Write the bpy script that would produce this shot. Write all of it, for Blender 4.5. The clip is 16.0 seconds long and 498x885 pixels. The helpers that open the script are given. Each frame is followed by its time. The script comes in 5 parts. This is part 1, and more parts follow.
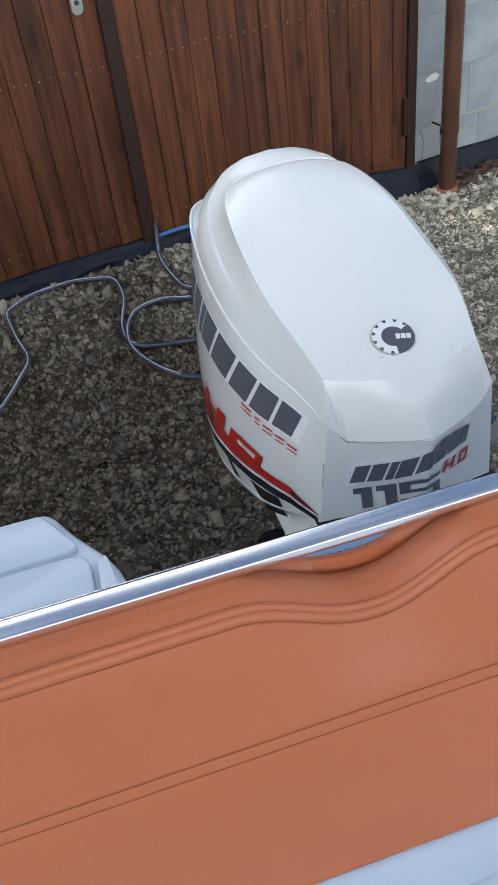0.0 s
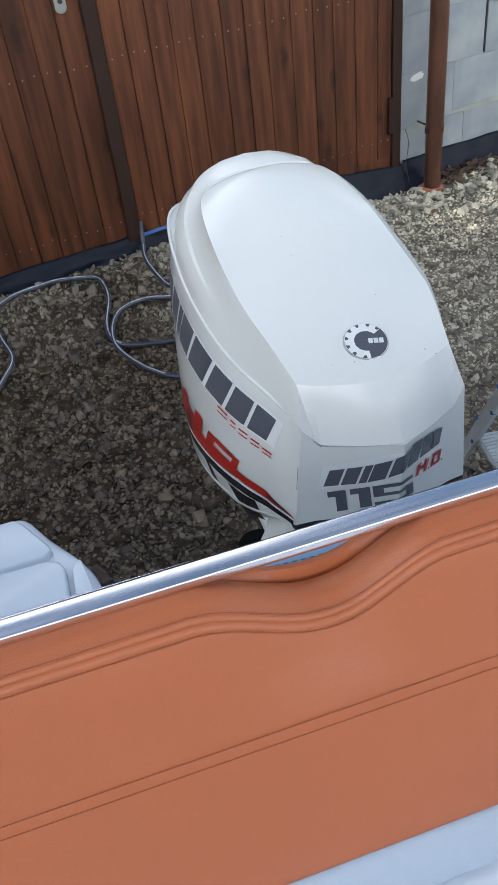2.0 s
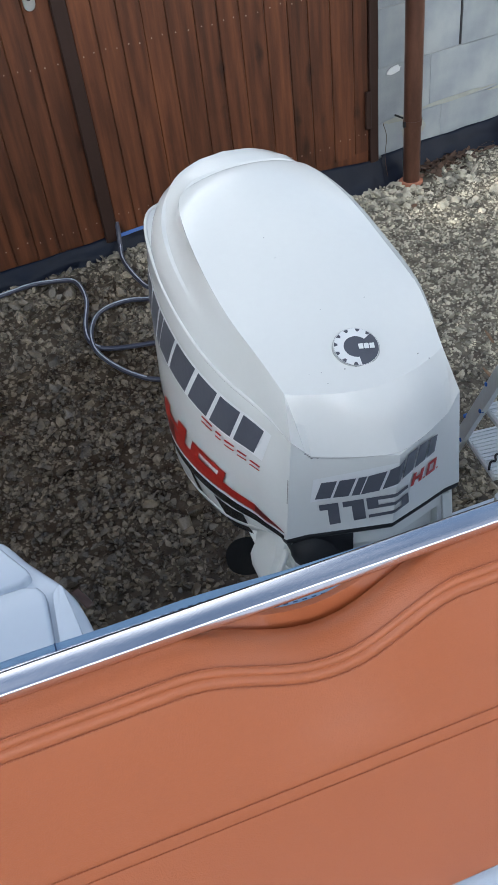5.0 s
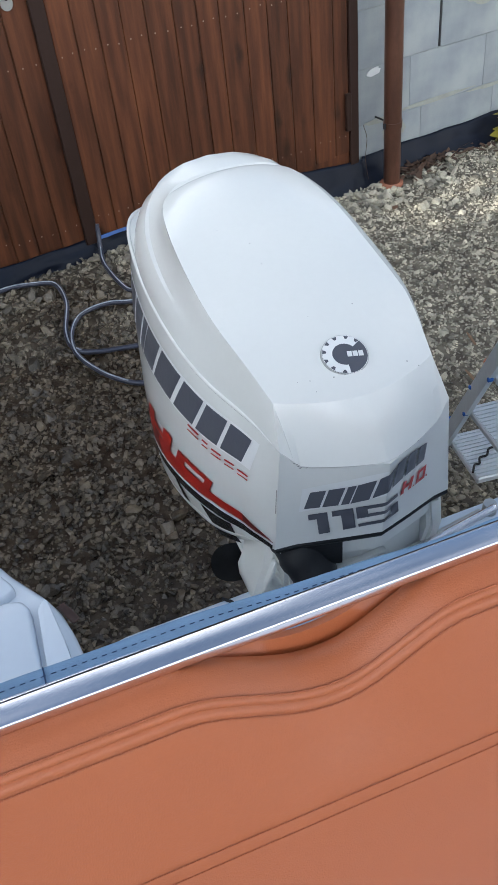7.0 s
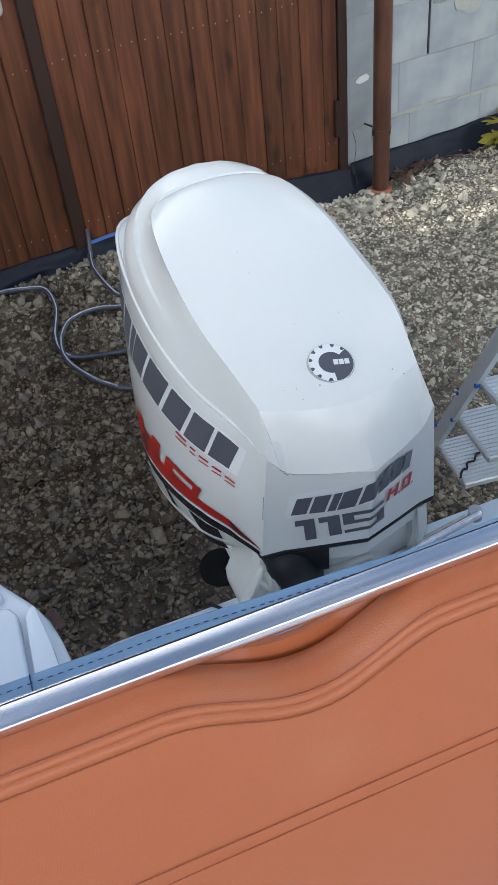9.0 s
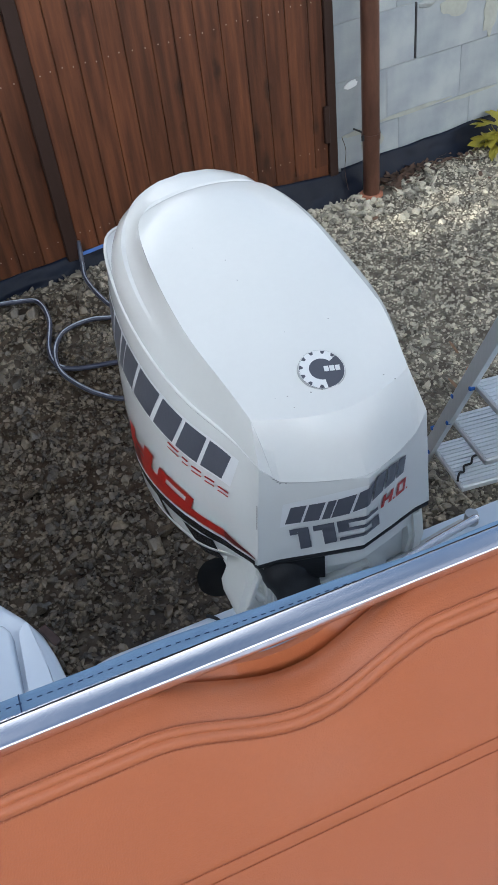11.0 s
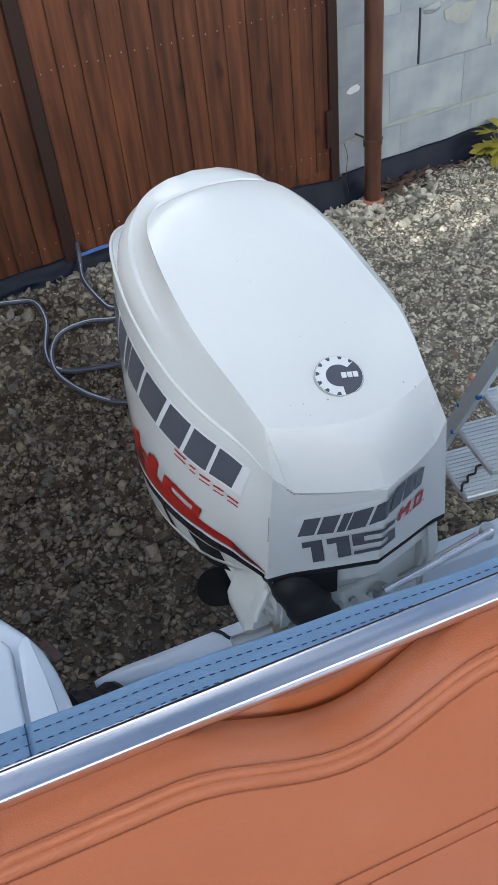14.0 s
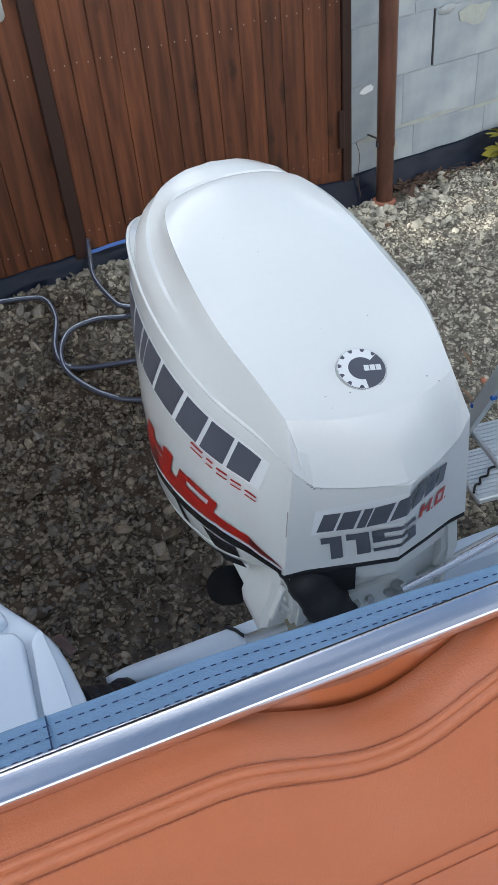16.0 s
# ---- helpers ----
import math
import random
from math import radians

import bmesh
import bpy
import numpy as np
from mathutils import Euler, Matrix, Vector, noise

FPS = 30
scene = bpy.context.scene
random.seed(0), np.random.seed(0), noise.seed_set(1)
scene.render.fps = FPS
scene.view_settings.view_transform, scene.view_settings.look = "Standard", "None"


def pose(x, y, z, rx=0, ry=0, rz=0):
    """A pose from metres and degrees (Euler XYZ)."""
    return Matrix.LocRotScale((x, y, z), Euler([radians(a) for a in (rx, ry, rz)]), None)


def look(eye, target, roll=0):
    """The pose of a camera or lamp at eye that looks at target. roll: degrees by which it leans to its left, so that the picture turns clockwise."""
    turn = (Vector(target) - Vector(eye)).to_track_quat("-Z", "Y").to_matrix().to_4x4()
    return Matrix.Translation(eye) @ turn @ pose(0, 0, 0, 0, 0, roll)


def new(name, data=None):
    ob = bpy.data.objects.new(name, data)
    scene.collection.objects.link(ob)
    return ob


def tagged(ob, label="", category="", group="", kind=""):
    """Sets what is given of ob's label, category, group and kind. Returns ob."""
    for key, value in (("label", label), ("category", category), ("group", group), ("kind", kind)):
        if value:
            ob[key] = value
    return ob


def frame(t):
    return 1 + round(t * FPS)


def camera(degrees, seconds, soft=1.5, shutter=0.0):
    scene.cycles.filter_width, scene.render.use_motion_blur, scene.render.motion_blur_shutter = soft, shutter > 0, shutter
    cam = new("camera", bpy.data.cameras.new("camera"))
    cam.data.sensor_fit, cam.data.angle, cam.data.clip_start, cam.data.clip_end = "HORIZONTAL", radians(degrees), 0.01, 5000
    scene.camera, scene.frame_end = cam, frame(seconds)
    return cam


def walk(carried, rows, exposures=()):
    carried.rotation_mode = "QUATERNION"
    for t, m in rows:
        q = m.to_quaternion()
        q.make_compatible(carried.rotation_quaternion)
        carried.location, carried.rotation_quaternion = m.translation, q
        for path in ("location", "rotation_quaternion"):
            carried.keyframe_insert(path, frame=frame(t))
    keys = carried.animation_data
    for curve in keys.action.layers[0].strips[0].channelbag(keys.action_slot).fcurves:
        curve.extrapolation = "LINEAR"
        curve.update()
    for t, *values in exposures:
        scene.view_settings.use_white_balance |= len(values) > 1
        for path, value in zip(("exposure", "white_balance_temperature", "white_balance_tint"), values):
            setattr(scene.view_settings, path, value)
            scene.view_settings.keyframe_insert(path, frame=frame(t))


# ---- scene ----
cam = camera(34.0, 16.0, soft=0.9)
PATH = [
    (0, (0.0133, -0.0068, 2.2017), (0.5852, 1.4242, 0.9270), -7.94),
    (0.5, (0.0222, -0.0078, 2.2053), (0.5983, 1.4185, 0.9272), -7.77),
    (1, (0.0326, -0.0104, 2.2048), (0.6143, 1.4116, 0.9244), -7.60),
    (1.5, (0.0388, -0.0146, 2.2065), (0.6245, 1.4042, 0.9243), -7.67),
    (2, (0.0389, -0.0172, 2.2121), (0.6282, 1.3993, 0.9290), -7.58),
    (2.5, (0.0374, -0.0117, 2.2112), (0.6277, 1.4049, 0.9287), -7.62),
    (3, (0.0360, -0.0033, 2.2127), (0.6249, 1.4137, 0.9299), -7.77),
    (3.5, (0.0432, 0.0143, 2.2103), (0.6342, 1.4292, 0.9262), -7.77),
    (4, (0.0563, 0.0277, 2.1993), (0.6550, 1.4367, 0.9124), -7.92),
    (6.5, (0.0638, 0.0627, 2.1885), (0.7210, 1.4356, 0.8911), -7.57),
    (7, (0.0641, 0.0693, 2.1898), (0.7282, 1.4392, 0.8928), -7.30),
    (7.5, (0.0602, 0.0642, 2.1937), (0.7282, 1.4328, 0.8973), -7.15),
    (8, (0.0574, 0.0449, 2.2015), (0.7282, 1.4132, 0.9062), -7.22),
    (8.5, (0.0589, 0.0358, 2.2076), (0.7385, 1.4023, 0.9150), -7.03),
    (9, (0.0670, 0.0622, 2.1995), (0.7548, 1.4255, 0.9078), -6.71),
    (9.5, (0.0722, 0.0660, 2.1975), (0.7630, 1.4289, 0.9070), -6.73),
    (12, (0.0817, 0.0653, 2.1832), (0.7812, 1.4389, 0.9090), -8.43),
    (12.5, (0.0801, 0.1077, 2.1695), (0.7849, 1.4781, 0.8947), -7.78),
    (13, (0.0773, 0.1133, 2.1697), (0.7882, 1.4843, 0.8989), -7.41),
    (13.5, (0.0784, 0.1178, 2.1650), (0.7972, 1.4842, 0.8938), -6.84),
    (14, (0.0746, 0.1197, 2.1678), (0.7946, 1.4853, 0.8963), -6.58),
    (14.5, (0.0639, 0.1237, 2.1697), (0.7843, 1.4897, 0.8988), -6.24),
    (15, (0.0547, 0.1350, 2.1511), (0.7715, 1.5051, 0.8827), -6.22),
    (15.5, (0.0547, 0.1396, 2.1489), (0.7696, 1.5110, 0.8808), -6.08),
    (16, (0.0591, 0.1391, 2.1450), (0.7723, 1.5136, 0.8792), -6.05),
]
walk(cam, [(t, look(eye, target, roll)) for t, eye, target, roll in PATH],
     exposures=((0, 0.24, 5900, 8), (9.5, 0.30, 5900, 8), (12, 0.26, 5850, 8), (16, 0.32, 5850, 8)))

# ---- world, sun and exposure ----
SUN_ELEVATION, SUN_AZIMUTH = 20.0, 178.0      # degrees; azimuth from +x towards +y
world = bpy.data.worlds.new("world")
scene.world = world
world.use_nodes = True
wn = world.node_tree.nodes
sky = wn.new("ShaderNodeTexSky")
sky.sky_type = "NISHITA"
sky.sun_disc = False
sky.sun_elevation = radians(SUN_ELEVATION)
sky.sun_rotation = radians(90 - SUN_AZIMUTH)
sky.air_density, sky.dust_density = 1.0, 2.0
wn["Background"].inputs["Strength"].default_value = 0.15
wl = world.node_tree.links
# thin broken cloud over the blue sky
w_co, w_noise, w_ramp, w_mix = wn.new("ShaderNodeTexCoord"), wn.new("ShaderNodeTexNoise"), wn.new("ShaderNodeMapRange"), wn.new("ShaderNodeMix")
w_noise.inputs["Scale"].default_value, w_noise.inputs["Detail"].default_value = 2.8, 4.0
w_ramp.interpolation_type = "SMOOTHSTEP"
wl.new(w_co.outputs["Generated"], w_noise.inputs["Vector"])
w_ramp.inputs["From Min"].default_value, w_ramp.inputs["From Max"].default_value = 0.37, 0.64
wl.new(w_noise.outputs["Fac"], w_ramp.inputs["Value"])
w_mix.data_type = "RGBA"
# the cloud thins out towards the zenith
w_sep, w_thin, w_mul = wn.new("ShaderNodeSeparateXYZ"), wn.new("ShaderNodeMapRange"), wn.new("ShaderNodeMath")
wl.new(w_co.outputs["Generated"], w_sep.inputs[0])
w_thin.inputs["To Min"].default_value, w_thin.inputs["To Max"].default_value = 2.3, 0.10
wl.new(w_sep.outputs[2], w_thin.inputs["Value"])
w_mul.operation = "MULTIPLY"
w_mul.use_clamp = True
wl.new(w_ramp.outputs[0], w_mul.inputs[0])
wl.new(w_thin.outputs[0], w_mul.inputs[1])
wl.new(w_mul.outputs[0], w_mix.inputs["Factor"])
# cloud made brighter on the sun's side to light the motor's starboard face
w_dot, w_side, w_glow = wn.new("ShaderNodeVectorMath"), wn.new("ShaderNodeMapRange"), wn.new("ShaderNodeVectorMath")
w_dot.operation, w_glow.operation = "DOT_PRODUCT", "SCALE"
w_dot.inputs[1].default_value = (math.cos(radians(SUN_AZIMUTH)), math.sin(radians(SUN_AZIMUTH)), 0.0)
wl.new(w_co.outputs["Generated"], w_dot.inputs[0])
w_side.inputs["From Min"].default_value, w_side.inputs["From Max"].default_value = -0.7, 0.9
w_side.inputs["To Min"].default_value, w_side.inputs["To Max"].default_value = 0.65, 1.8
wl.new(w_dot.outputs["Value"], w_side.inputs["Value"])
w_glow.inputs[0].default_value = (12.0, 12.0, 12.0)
# cloud also brightened low down to lift upright faces, dimmed overhead
w_lift, w_both = wn.new("ShaderNodeMapRange"), wn.new("ShaderNodeMath")
w_lift.inputs["To Min"].default_value, w_lift.inputs["To Max"].default_value = 2.15, 0.50
wl.new(w_sep.outputs[2], w_lift.inputs["Value"])
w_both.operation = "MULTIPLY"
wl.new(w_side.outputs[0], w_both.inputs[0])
wl.new(w_lift.outputs[0], w_both.inputs[1])
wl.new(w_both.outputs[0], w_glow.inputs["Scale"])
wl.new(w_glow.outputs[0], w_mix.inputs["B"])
wl.new(sky.outputs[0], w_mix.inputs["A"])
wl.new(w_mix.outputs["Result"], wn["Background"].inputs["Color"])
sun = new("sun", bpy.data.lights.new("sun", "SUN"))
sun.data.energy, sun.data.angle, sun.data.color = 5.0, radians(0.6), (1.0, 0.93, 0.82)
_a, _e = radians(SUN_AZIMUTH), radians(SUN_ELEVATION)
sun.matrix_world = look((20 * math.cos(_a) * math.cos(_e), 20 * math.sin(_a) * math.cos(_e), 20 * math.sin(_e)), (0, 0, 0))


# ---- mesh helpers ----
def link_mesh(name, bm, material, parent=None, smooth=0.0):
    me = bpy.data.meshes.new(name)
    bm.normal_update()
    bm.to_mesh(me)
    bm.free()
    if material is not None:
        me.materials.append(material)
    if smooth:
        for p in me.polygons:
            p.use_smooth = True
        me.set_sharp_from_angle(angle=radians(smooth))
    ob = new(name, me)
    if parent is not None:
        ob.parent = parent
    return ob


def part(name, bm, material, parent, label="", smooth=0.0):
    ob = link_mesh(name, bm, material, parent, smooth)
    if label:
        ob["label"] = label
    return ob


def thing(name, m, label, category, group="", kind=""):
    ob = new(name)
    ob.empty_display_size = 0.1
    ob.matrix_world = m
    return tagged(ob, label, category, group, kind)


def box(x0, x1, y0, y1, z0, z1, bevel=0.0, segments=1, bm=None):
    own = bmesh.new()
    bmesh.ops.create_cube(own, size=1.0, matrix=Matrix.LocRotScale(((x0 + x1) / 2, (y0 + y1) / 2, (z0 + z1) / 2), None, (x1 - x0, y1 - y0, z1 - z0)))
    if bevel:
        bmesh.ops.bevel(own, geom=own.edges[:], offset=bevel, segments=segments, affect="EDGES", profile=0.5)
    if bm is None:
        return own
    return absorb(bm, own)


def absorb(bm, own):
    me = bpy.data.meshes.new("tmp")
    own.to_mesh(me)
    own.free()
    bm.from_mesh(me)
    bpy.data.meshes.remove(me)
    return bm


def move(bm, m):
    bmesh.ops.transform(bm, matrix=m, verts=bm.verts[:])
    return bm


def spline(points, steps=8, closed=False):
    """Catmull-Rom through points."""
    pts = [Vector(p) for p in points]
    n, out = len(pts), []
    for i in range(n if closed else n - 1):
        if closed:
            a, b, c, d = (pts[(i + k) % n] for k in (-1, 0, 1, 2))
        else:
            b, c = pts[i], pts[i + 1]
            a = pts[i - 1] if i else b * 2 - c
            d = pts[i + 2] if i + 2 < n else c * 2 - b
        for s in range(steps):
            t = s / steps
            out.append(0.5 * (2 * b + (c - a) * t + (2 * a - 5 * b + 4 * c - d) * t * t + (3 * b - 3 * c + d - a) * t ** 3))
    if not closed:
        out.append(pts[-1])
    return out


def tube(path, radius, sides=10, bm=None, caps=True, flat=1.0, up=(0, 0, 1)):
    """A tube along path; radius a number or one for each point."""
    bm = bm or bmesh.new()
    path = [Vector(p) for p in path]
    rings, upv = [], Vector(up)
    for i, p in enumerate(path):
        d = (path[min(i + 1, len(path) - 1)] - path[max(i - 1, 0)]).normalized()
        side = d.cross(upv)
        if side.length < 1e-3:
            side = d.cross(Vector((0, 1, 0.01)))
        side.normalize()
        over = side.cross(d)
        r = radius[i] if isinstance(radius, (list, tuple)) else radius
        rings.append([bm.verts.new(p + side * (r * math.cos(k * math.tau / sides)) + over * (r * flat * math.sin(k * math.tau / sides))) for k in range(sides)])
    for a, b in zip(rings[:-1], rings[1:]):
        for k in range(sides):
            bm.faces.new((a[k], a[(k + 1) % sides], b[(k + 1) % sides], b[k]))
    if caps:
        bm.faces.new(rings[0][::-1])
        bm.faces.new(rings[-1])
    return bm


def loft(rows, close_rows=False, bm=None):
    """A skin over rows of points."""
    bm = bm or bmesh.new()
    vs = [[bm.verts.new(p) for p in row] for row in rows]
    for a, b in zip(vs[:-1], vs[1:]):
        n = len(a)
        for k in range(n if close_rows else n - 1):
            bm.faces.new((a[k], a[(k + 1) % n], b[(k + 1) % n], b[k]))
    return bm


def plate(outline, thick, bm=None):
    """A flat plate in xy with the given outline, from z = 0 to thick."""
    bm = bm or bmesh.new()
    low = [bm.verts.new((x, y, 0)) for x, y in outline]
    top = [bm.verts.new((x, y, thick)) for x, y in outline]
    n = len(outline)
    bm.faces.new(low[::-1])
    bm.faces.new(top)
    for k in range(n):
        bm.faces.new((low[k], low[(k + 1) % n], top[(k + 1) % n], top[k]))
    return bm


def lerp(a, b, t):
    return a + (b - a) * t


def smoothstep(a, b, x):
    t = min(max((x - a) / (b - a), 0.0), 1.0)
    return t * t * (3 - 2 * t)


def along(table, x):
    """Straight lines through rows of (x, values...)."""
    if x <= table[0][0]:
        return table[0][1:]
    for a, b in zip(table[:-1], table[1:]):
        if x <= b[0]:
            t = (x - a[0]) / (b[0] - a[0])
            return tuple(lerp(p, q, t) for p, q in zip(a[1:], b[1:]))
    return table[-1][1:]


def ground_height(x, y):
    z = 0.17 * smoothstep(3.0, 3.95, y) * (1 - 0.92 * smoothstep(1.9, 3.0, x))
    return z + 0.014 * noise.noise((x * 1.3, y * 1.3, 3.1)) + 0.006 * noise.noise((x * 6, y * 6, 1.7))


# ---- materials ----
def material(name, colour, rough=0.5, metal=0.0, vary=0.15, scale=8.0, fine=80.0, bump=0.1, bump_scale=120.0, second=None, rand=0.0, island=0.0, coat=0.0, stretch=(1, 1, 1), rough_vary=0.1, spec=0.5):
    """Two scales of variation in the colour, a fine relief, and gloss that varies."""
    m = bpy.data.materials.new(name)
    m.use_nodes = True
    n, l = m.node_tree.nodes, m.node_tree.links
    b = n["Principled BSDF"]
    b.inputs["Metallic"].default_value = metal
    b.inputs["Specular IOR Level"].default_value = spec
    b.inputs["Coat Weight"].default_value = coat
    b.inputs["Coat Roughness"].default_value = 0.12
    co = n.new("ShaderNodeTexCoord")
    mp = n.new("ShaderNodeMapping")
    mp.inputs["Scale"].default_value = stretch
    l.new(co.outputs["Object"], mp.inputs["Vector"])

    def nz(s, detail=4.0):
        t = n.new("ShaderNodeTexNoise")
        t.inputs["Scale"].default_value, t.inputs["Detail"].default_value = s, detail
        l.new(mp.outputs[0], t.inputs["Vector"])
        return t.outputs["Fac"]

    def math_node(op, a, c):
        t = n.new("ShaderNodeMath")
        t.operation = op
        for k, v in enumerate((a, c)):
            if isinstance(v, (int, float)):
                t.inputs[k].default_value = v
            else:
                l.new(v, t.inputs[k])
        return t.outputs[0]

    broad, grain = nz(scale), nz(fine, 2.0)
    if second is not None:
        ramp = n.new("ShaderNodeMapRange")
        ramp.inputs["From Min"].default_value, ramp.inputs["From Max"].default_value = 0.38, 0.66
        l.new(broad, ramp.inputs["Value"])
        mix = n.new("ShaderNodeMix")
        mix.data_type = "RGBA"
        mix.inputs["A"].default_value, mix.inputs["B"].default_value = (*colour, 1), (*second, 1)
        l.new(ramp.outputs[0], mix.inputs["Factor"])
        base = mix.outputs["Result"]
    else:
        rgb = n.new("ShaderNodeRGB")
        rgb.outputs[0].default_value = (*colour, 1)
        base = rgb.outputs[0]
    value = math_node("ADD", 1.0, math_node("MULTIPLY", math_node("SUBTRACT", broad, 0.5), vary * 2))
    value = math_node("ADD", value, math_node("MULTIPLY", math_node("SUBTRACT", grain, 0.5), vary * 1.4))
    if rand:
        info = n.new("ShaderNodeObjectInfo")
        value = math_node("ADD", value, math_node("MULTIPLY", math_node("SUBTRACT", info.outputs["Random"], 0.5), rand * 2))
    if island:
        geo = n.new("ShaderNodeNewGeometry")
        value = math_node("ADD", value, math_node("MULTIPLY", math_node("SUBTRACT", geo.outputs["Random Per Island"], 0.5), island * 2))
    hsv = n.new("ShaderNodeHueSaturation")
    l.new(base, hsv.inputs["Color"])
    l.new(value, hsv.inputs["Value"])
    l.new(hsv.outputs[0], b.inputs["Base Color"])
    l.new(math_node("ADD", rough - rough_vary / 2, math_node("MULTIPLY", broad, rough_vary)), b.inputs["Roughness"])
    if bump:
        bp = n.new("ShaderNodeBump")
        bp.inputs["Strength"].default_value = min(bump, 1.0)
        bp.inputs["Distance"].default_value = 0.002
        l.new(nz(bump_scale, 3.0), bp.inputs["Height"])
        l.new(bp.outputs[0], b.inputs["Normal"])
    return m


M_COWL = material("cowl_white", (0.735, 0.74, 0.705), 0.34, vary=0.025, scale=3, bump=0.0, coat=1.0, rough_vary=0.08)
M_COWL_LOW = material("cowl_white_worn", (0.72, 0.73, 0.69), 0.35, vary=0.04, scale=6, bump=0.05, coat=0.2)
M_GELCOAT = material("gelcoat", (0.67, 0.735, 0.81), 0.24, vary=0.02, scale=4, bump=0.03, bump_scale=200, coat=0.3)
M_CHROME = material("polished_steel", (0.86, 0.845, 0.87), 0.21, metal=1.0, vary=0.03, scale=10, bump=0.0, rough_vary=0.08)
M_STEEL = material("dull_steel", (0.55, 0.55, 0.53), 0.32, metal=1.0, vary=0.12, scale=20, bump=0.05)
M_BLACK = material("black_rubber", (0.014, 0.015, 0.017), 0.55, vary=0.25, scale=20, bump=0.2, bump_scale=200, spec=0.3)
M_BLACK_GLOSS = material("black_paint", (0.015, 0.016, 0.018), 0.25, vary=0.2, scale=30, bump=0.05)
M_VINYL = material("orange_vinyl", (0.375, 0.105, 0.035), 0.42, vary=0.06, scale=5, fine=300, bump=0.22, bump_scale=750, rough_vary=0.12)
M_VINYL_LIGHT = material("grey_vinyl", (0.36, 0.41, 0.48), 0.5, vary=0.05, scale=8, bump=0.25, bump_scale=700)
M_THREAD = material("brown_thread", (0.33, 0.089, 0.032), 0.7, vary=0.2, bump=0.3)
M_STRAP = material("blue_webbing", (0.22, 0.36, 0.54), 0.8, vary=0.16, scale=25, fine=300, bump=0.6, bump_scale=500, stretch=(1, 3, 1))
M_STRAP_THREAD = material("navy_thread", (0.025, 0.06, 0.14), 0.8, vary=0.2, bump=0.3)
M_WOOD = material("stained_board", (0.066, 0.0214, 0.0087), 0.56, vary=0.24, scale=2.6, fine=34, bump=0.45, bump_scale=60, second=(0.119, 0.0394, 0.0150), rand=0.24, spec=0.3, stretch=(9, 9, 0.7))


def add_knots(m):
    """Dark oval knots in the boards."""
    n, l = m.node_tree.nodes, m.node_tree.links
    b = n["Principled BSDF"]
    old = b.inputs["Base Color"].links[0].from_socket
    geo, mp, vo = n.new("ShaderNodeNewGeometry"), n.new("ShaderNodeMapping"), n.new("ShaderNodeTexVoronoi")
    mp.inputs["Scale"].default_value = (7.9, 0.01, 3.4)
    vo.inputs["Scale"].default_value = 1.0
    l.new(geo.outputs["Position"], mp.inputs["Vector"])
    l.new(mp.outputs[0], vo.inputs["Vector"])
    ramp = n.new("ShaderNodeMapRange")
    ramp.inputs["From Min"].default_value, ramp.inputs["From Max"].default_value = 0.05, 0.25
    ramp.inputs["To Min"].default_value, ramp.inputs["To Max"].default_value = 0.42, 1.0
    wob = n.new("ShaderNodeTexNoise")
    wob.inputs["Scale"].default_value, wob.inputs["Detail"].default_value = 28.0, 3.0
    l.new(geo.outputs["Position"], wob.inputs["Vector"])
    bend = n.new("ShaderNodeMath")
    bend.operation = "MULTIPLY_ADD"
    bend.inputs[1].default_value = 0.22
    l.new(wob.outputs["Fac"], bend.inputs[0])
    l.new(vo.outputs["Distance"], bend.inputs[2])
    less = n.new("ShaderNodeMath")
    less.operation = "SUBTRACT"
    less.inputs[1].default_value = 0.11
    l.new(bend.outputs[0], less.inputs[0])
    l.new(less.outputs[0], ramp.inputs["Value"])
    # weathered streaks down the boards
    smp, streak, fade = n.new("ShaderNodeMapping"), n.new("ShaderNodeTexNoise"), n.new("ShaderNodeMapRange")
    smp.inputs["Scale"].default_value = (9.0, 1.0, 1.1)
    streak.inputs["Scale"].default_value, streak.inputs["Detail"].default_value = 1.0, 4.0
    fade.inputs["From Min"].default_value, fade.inputs["From Max"].default_value = 0.30, 0.52
    fade.inputs["To Min"].default_value, fade.inputs["To Max"].default_value = 0.84, 1.0
    l.new(geo.outputs["Position"], smp.inputs["Vector"])
    l.new(smp.outputs[0], streak.inputs["Vector"])
    l.new(streak.outputs["Fac"], fade.inputs["Value"])
    both = n.new("ShaderNodeMath")
    both.operation = "MULTIPLY"
    l.new(ramp.outputs[0], both.inputs[0])
    l.new(fade.outputs[0], both.inputs[1])
    mix = n.new("ShaderNodeMix")
    mix.data_type, mix.blend_type = "RGBA", "MULTIPLY"
    mix.inputs["Factor"].default_value = 1.0
    l.new(old, mix.inputs["A"])
    l.new(both.outputs[0], mix.inputs["B"])
    l.new(mix.outputs["Result"], b.inputs["Base Color"])


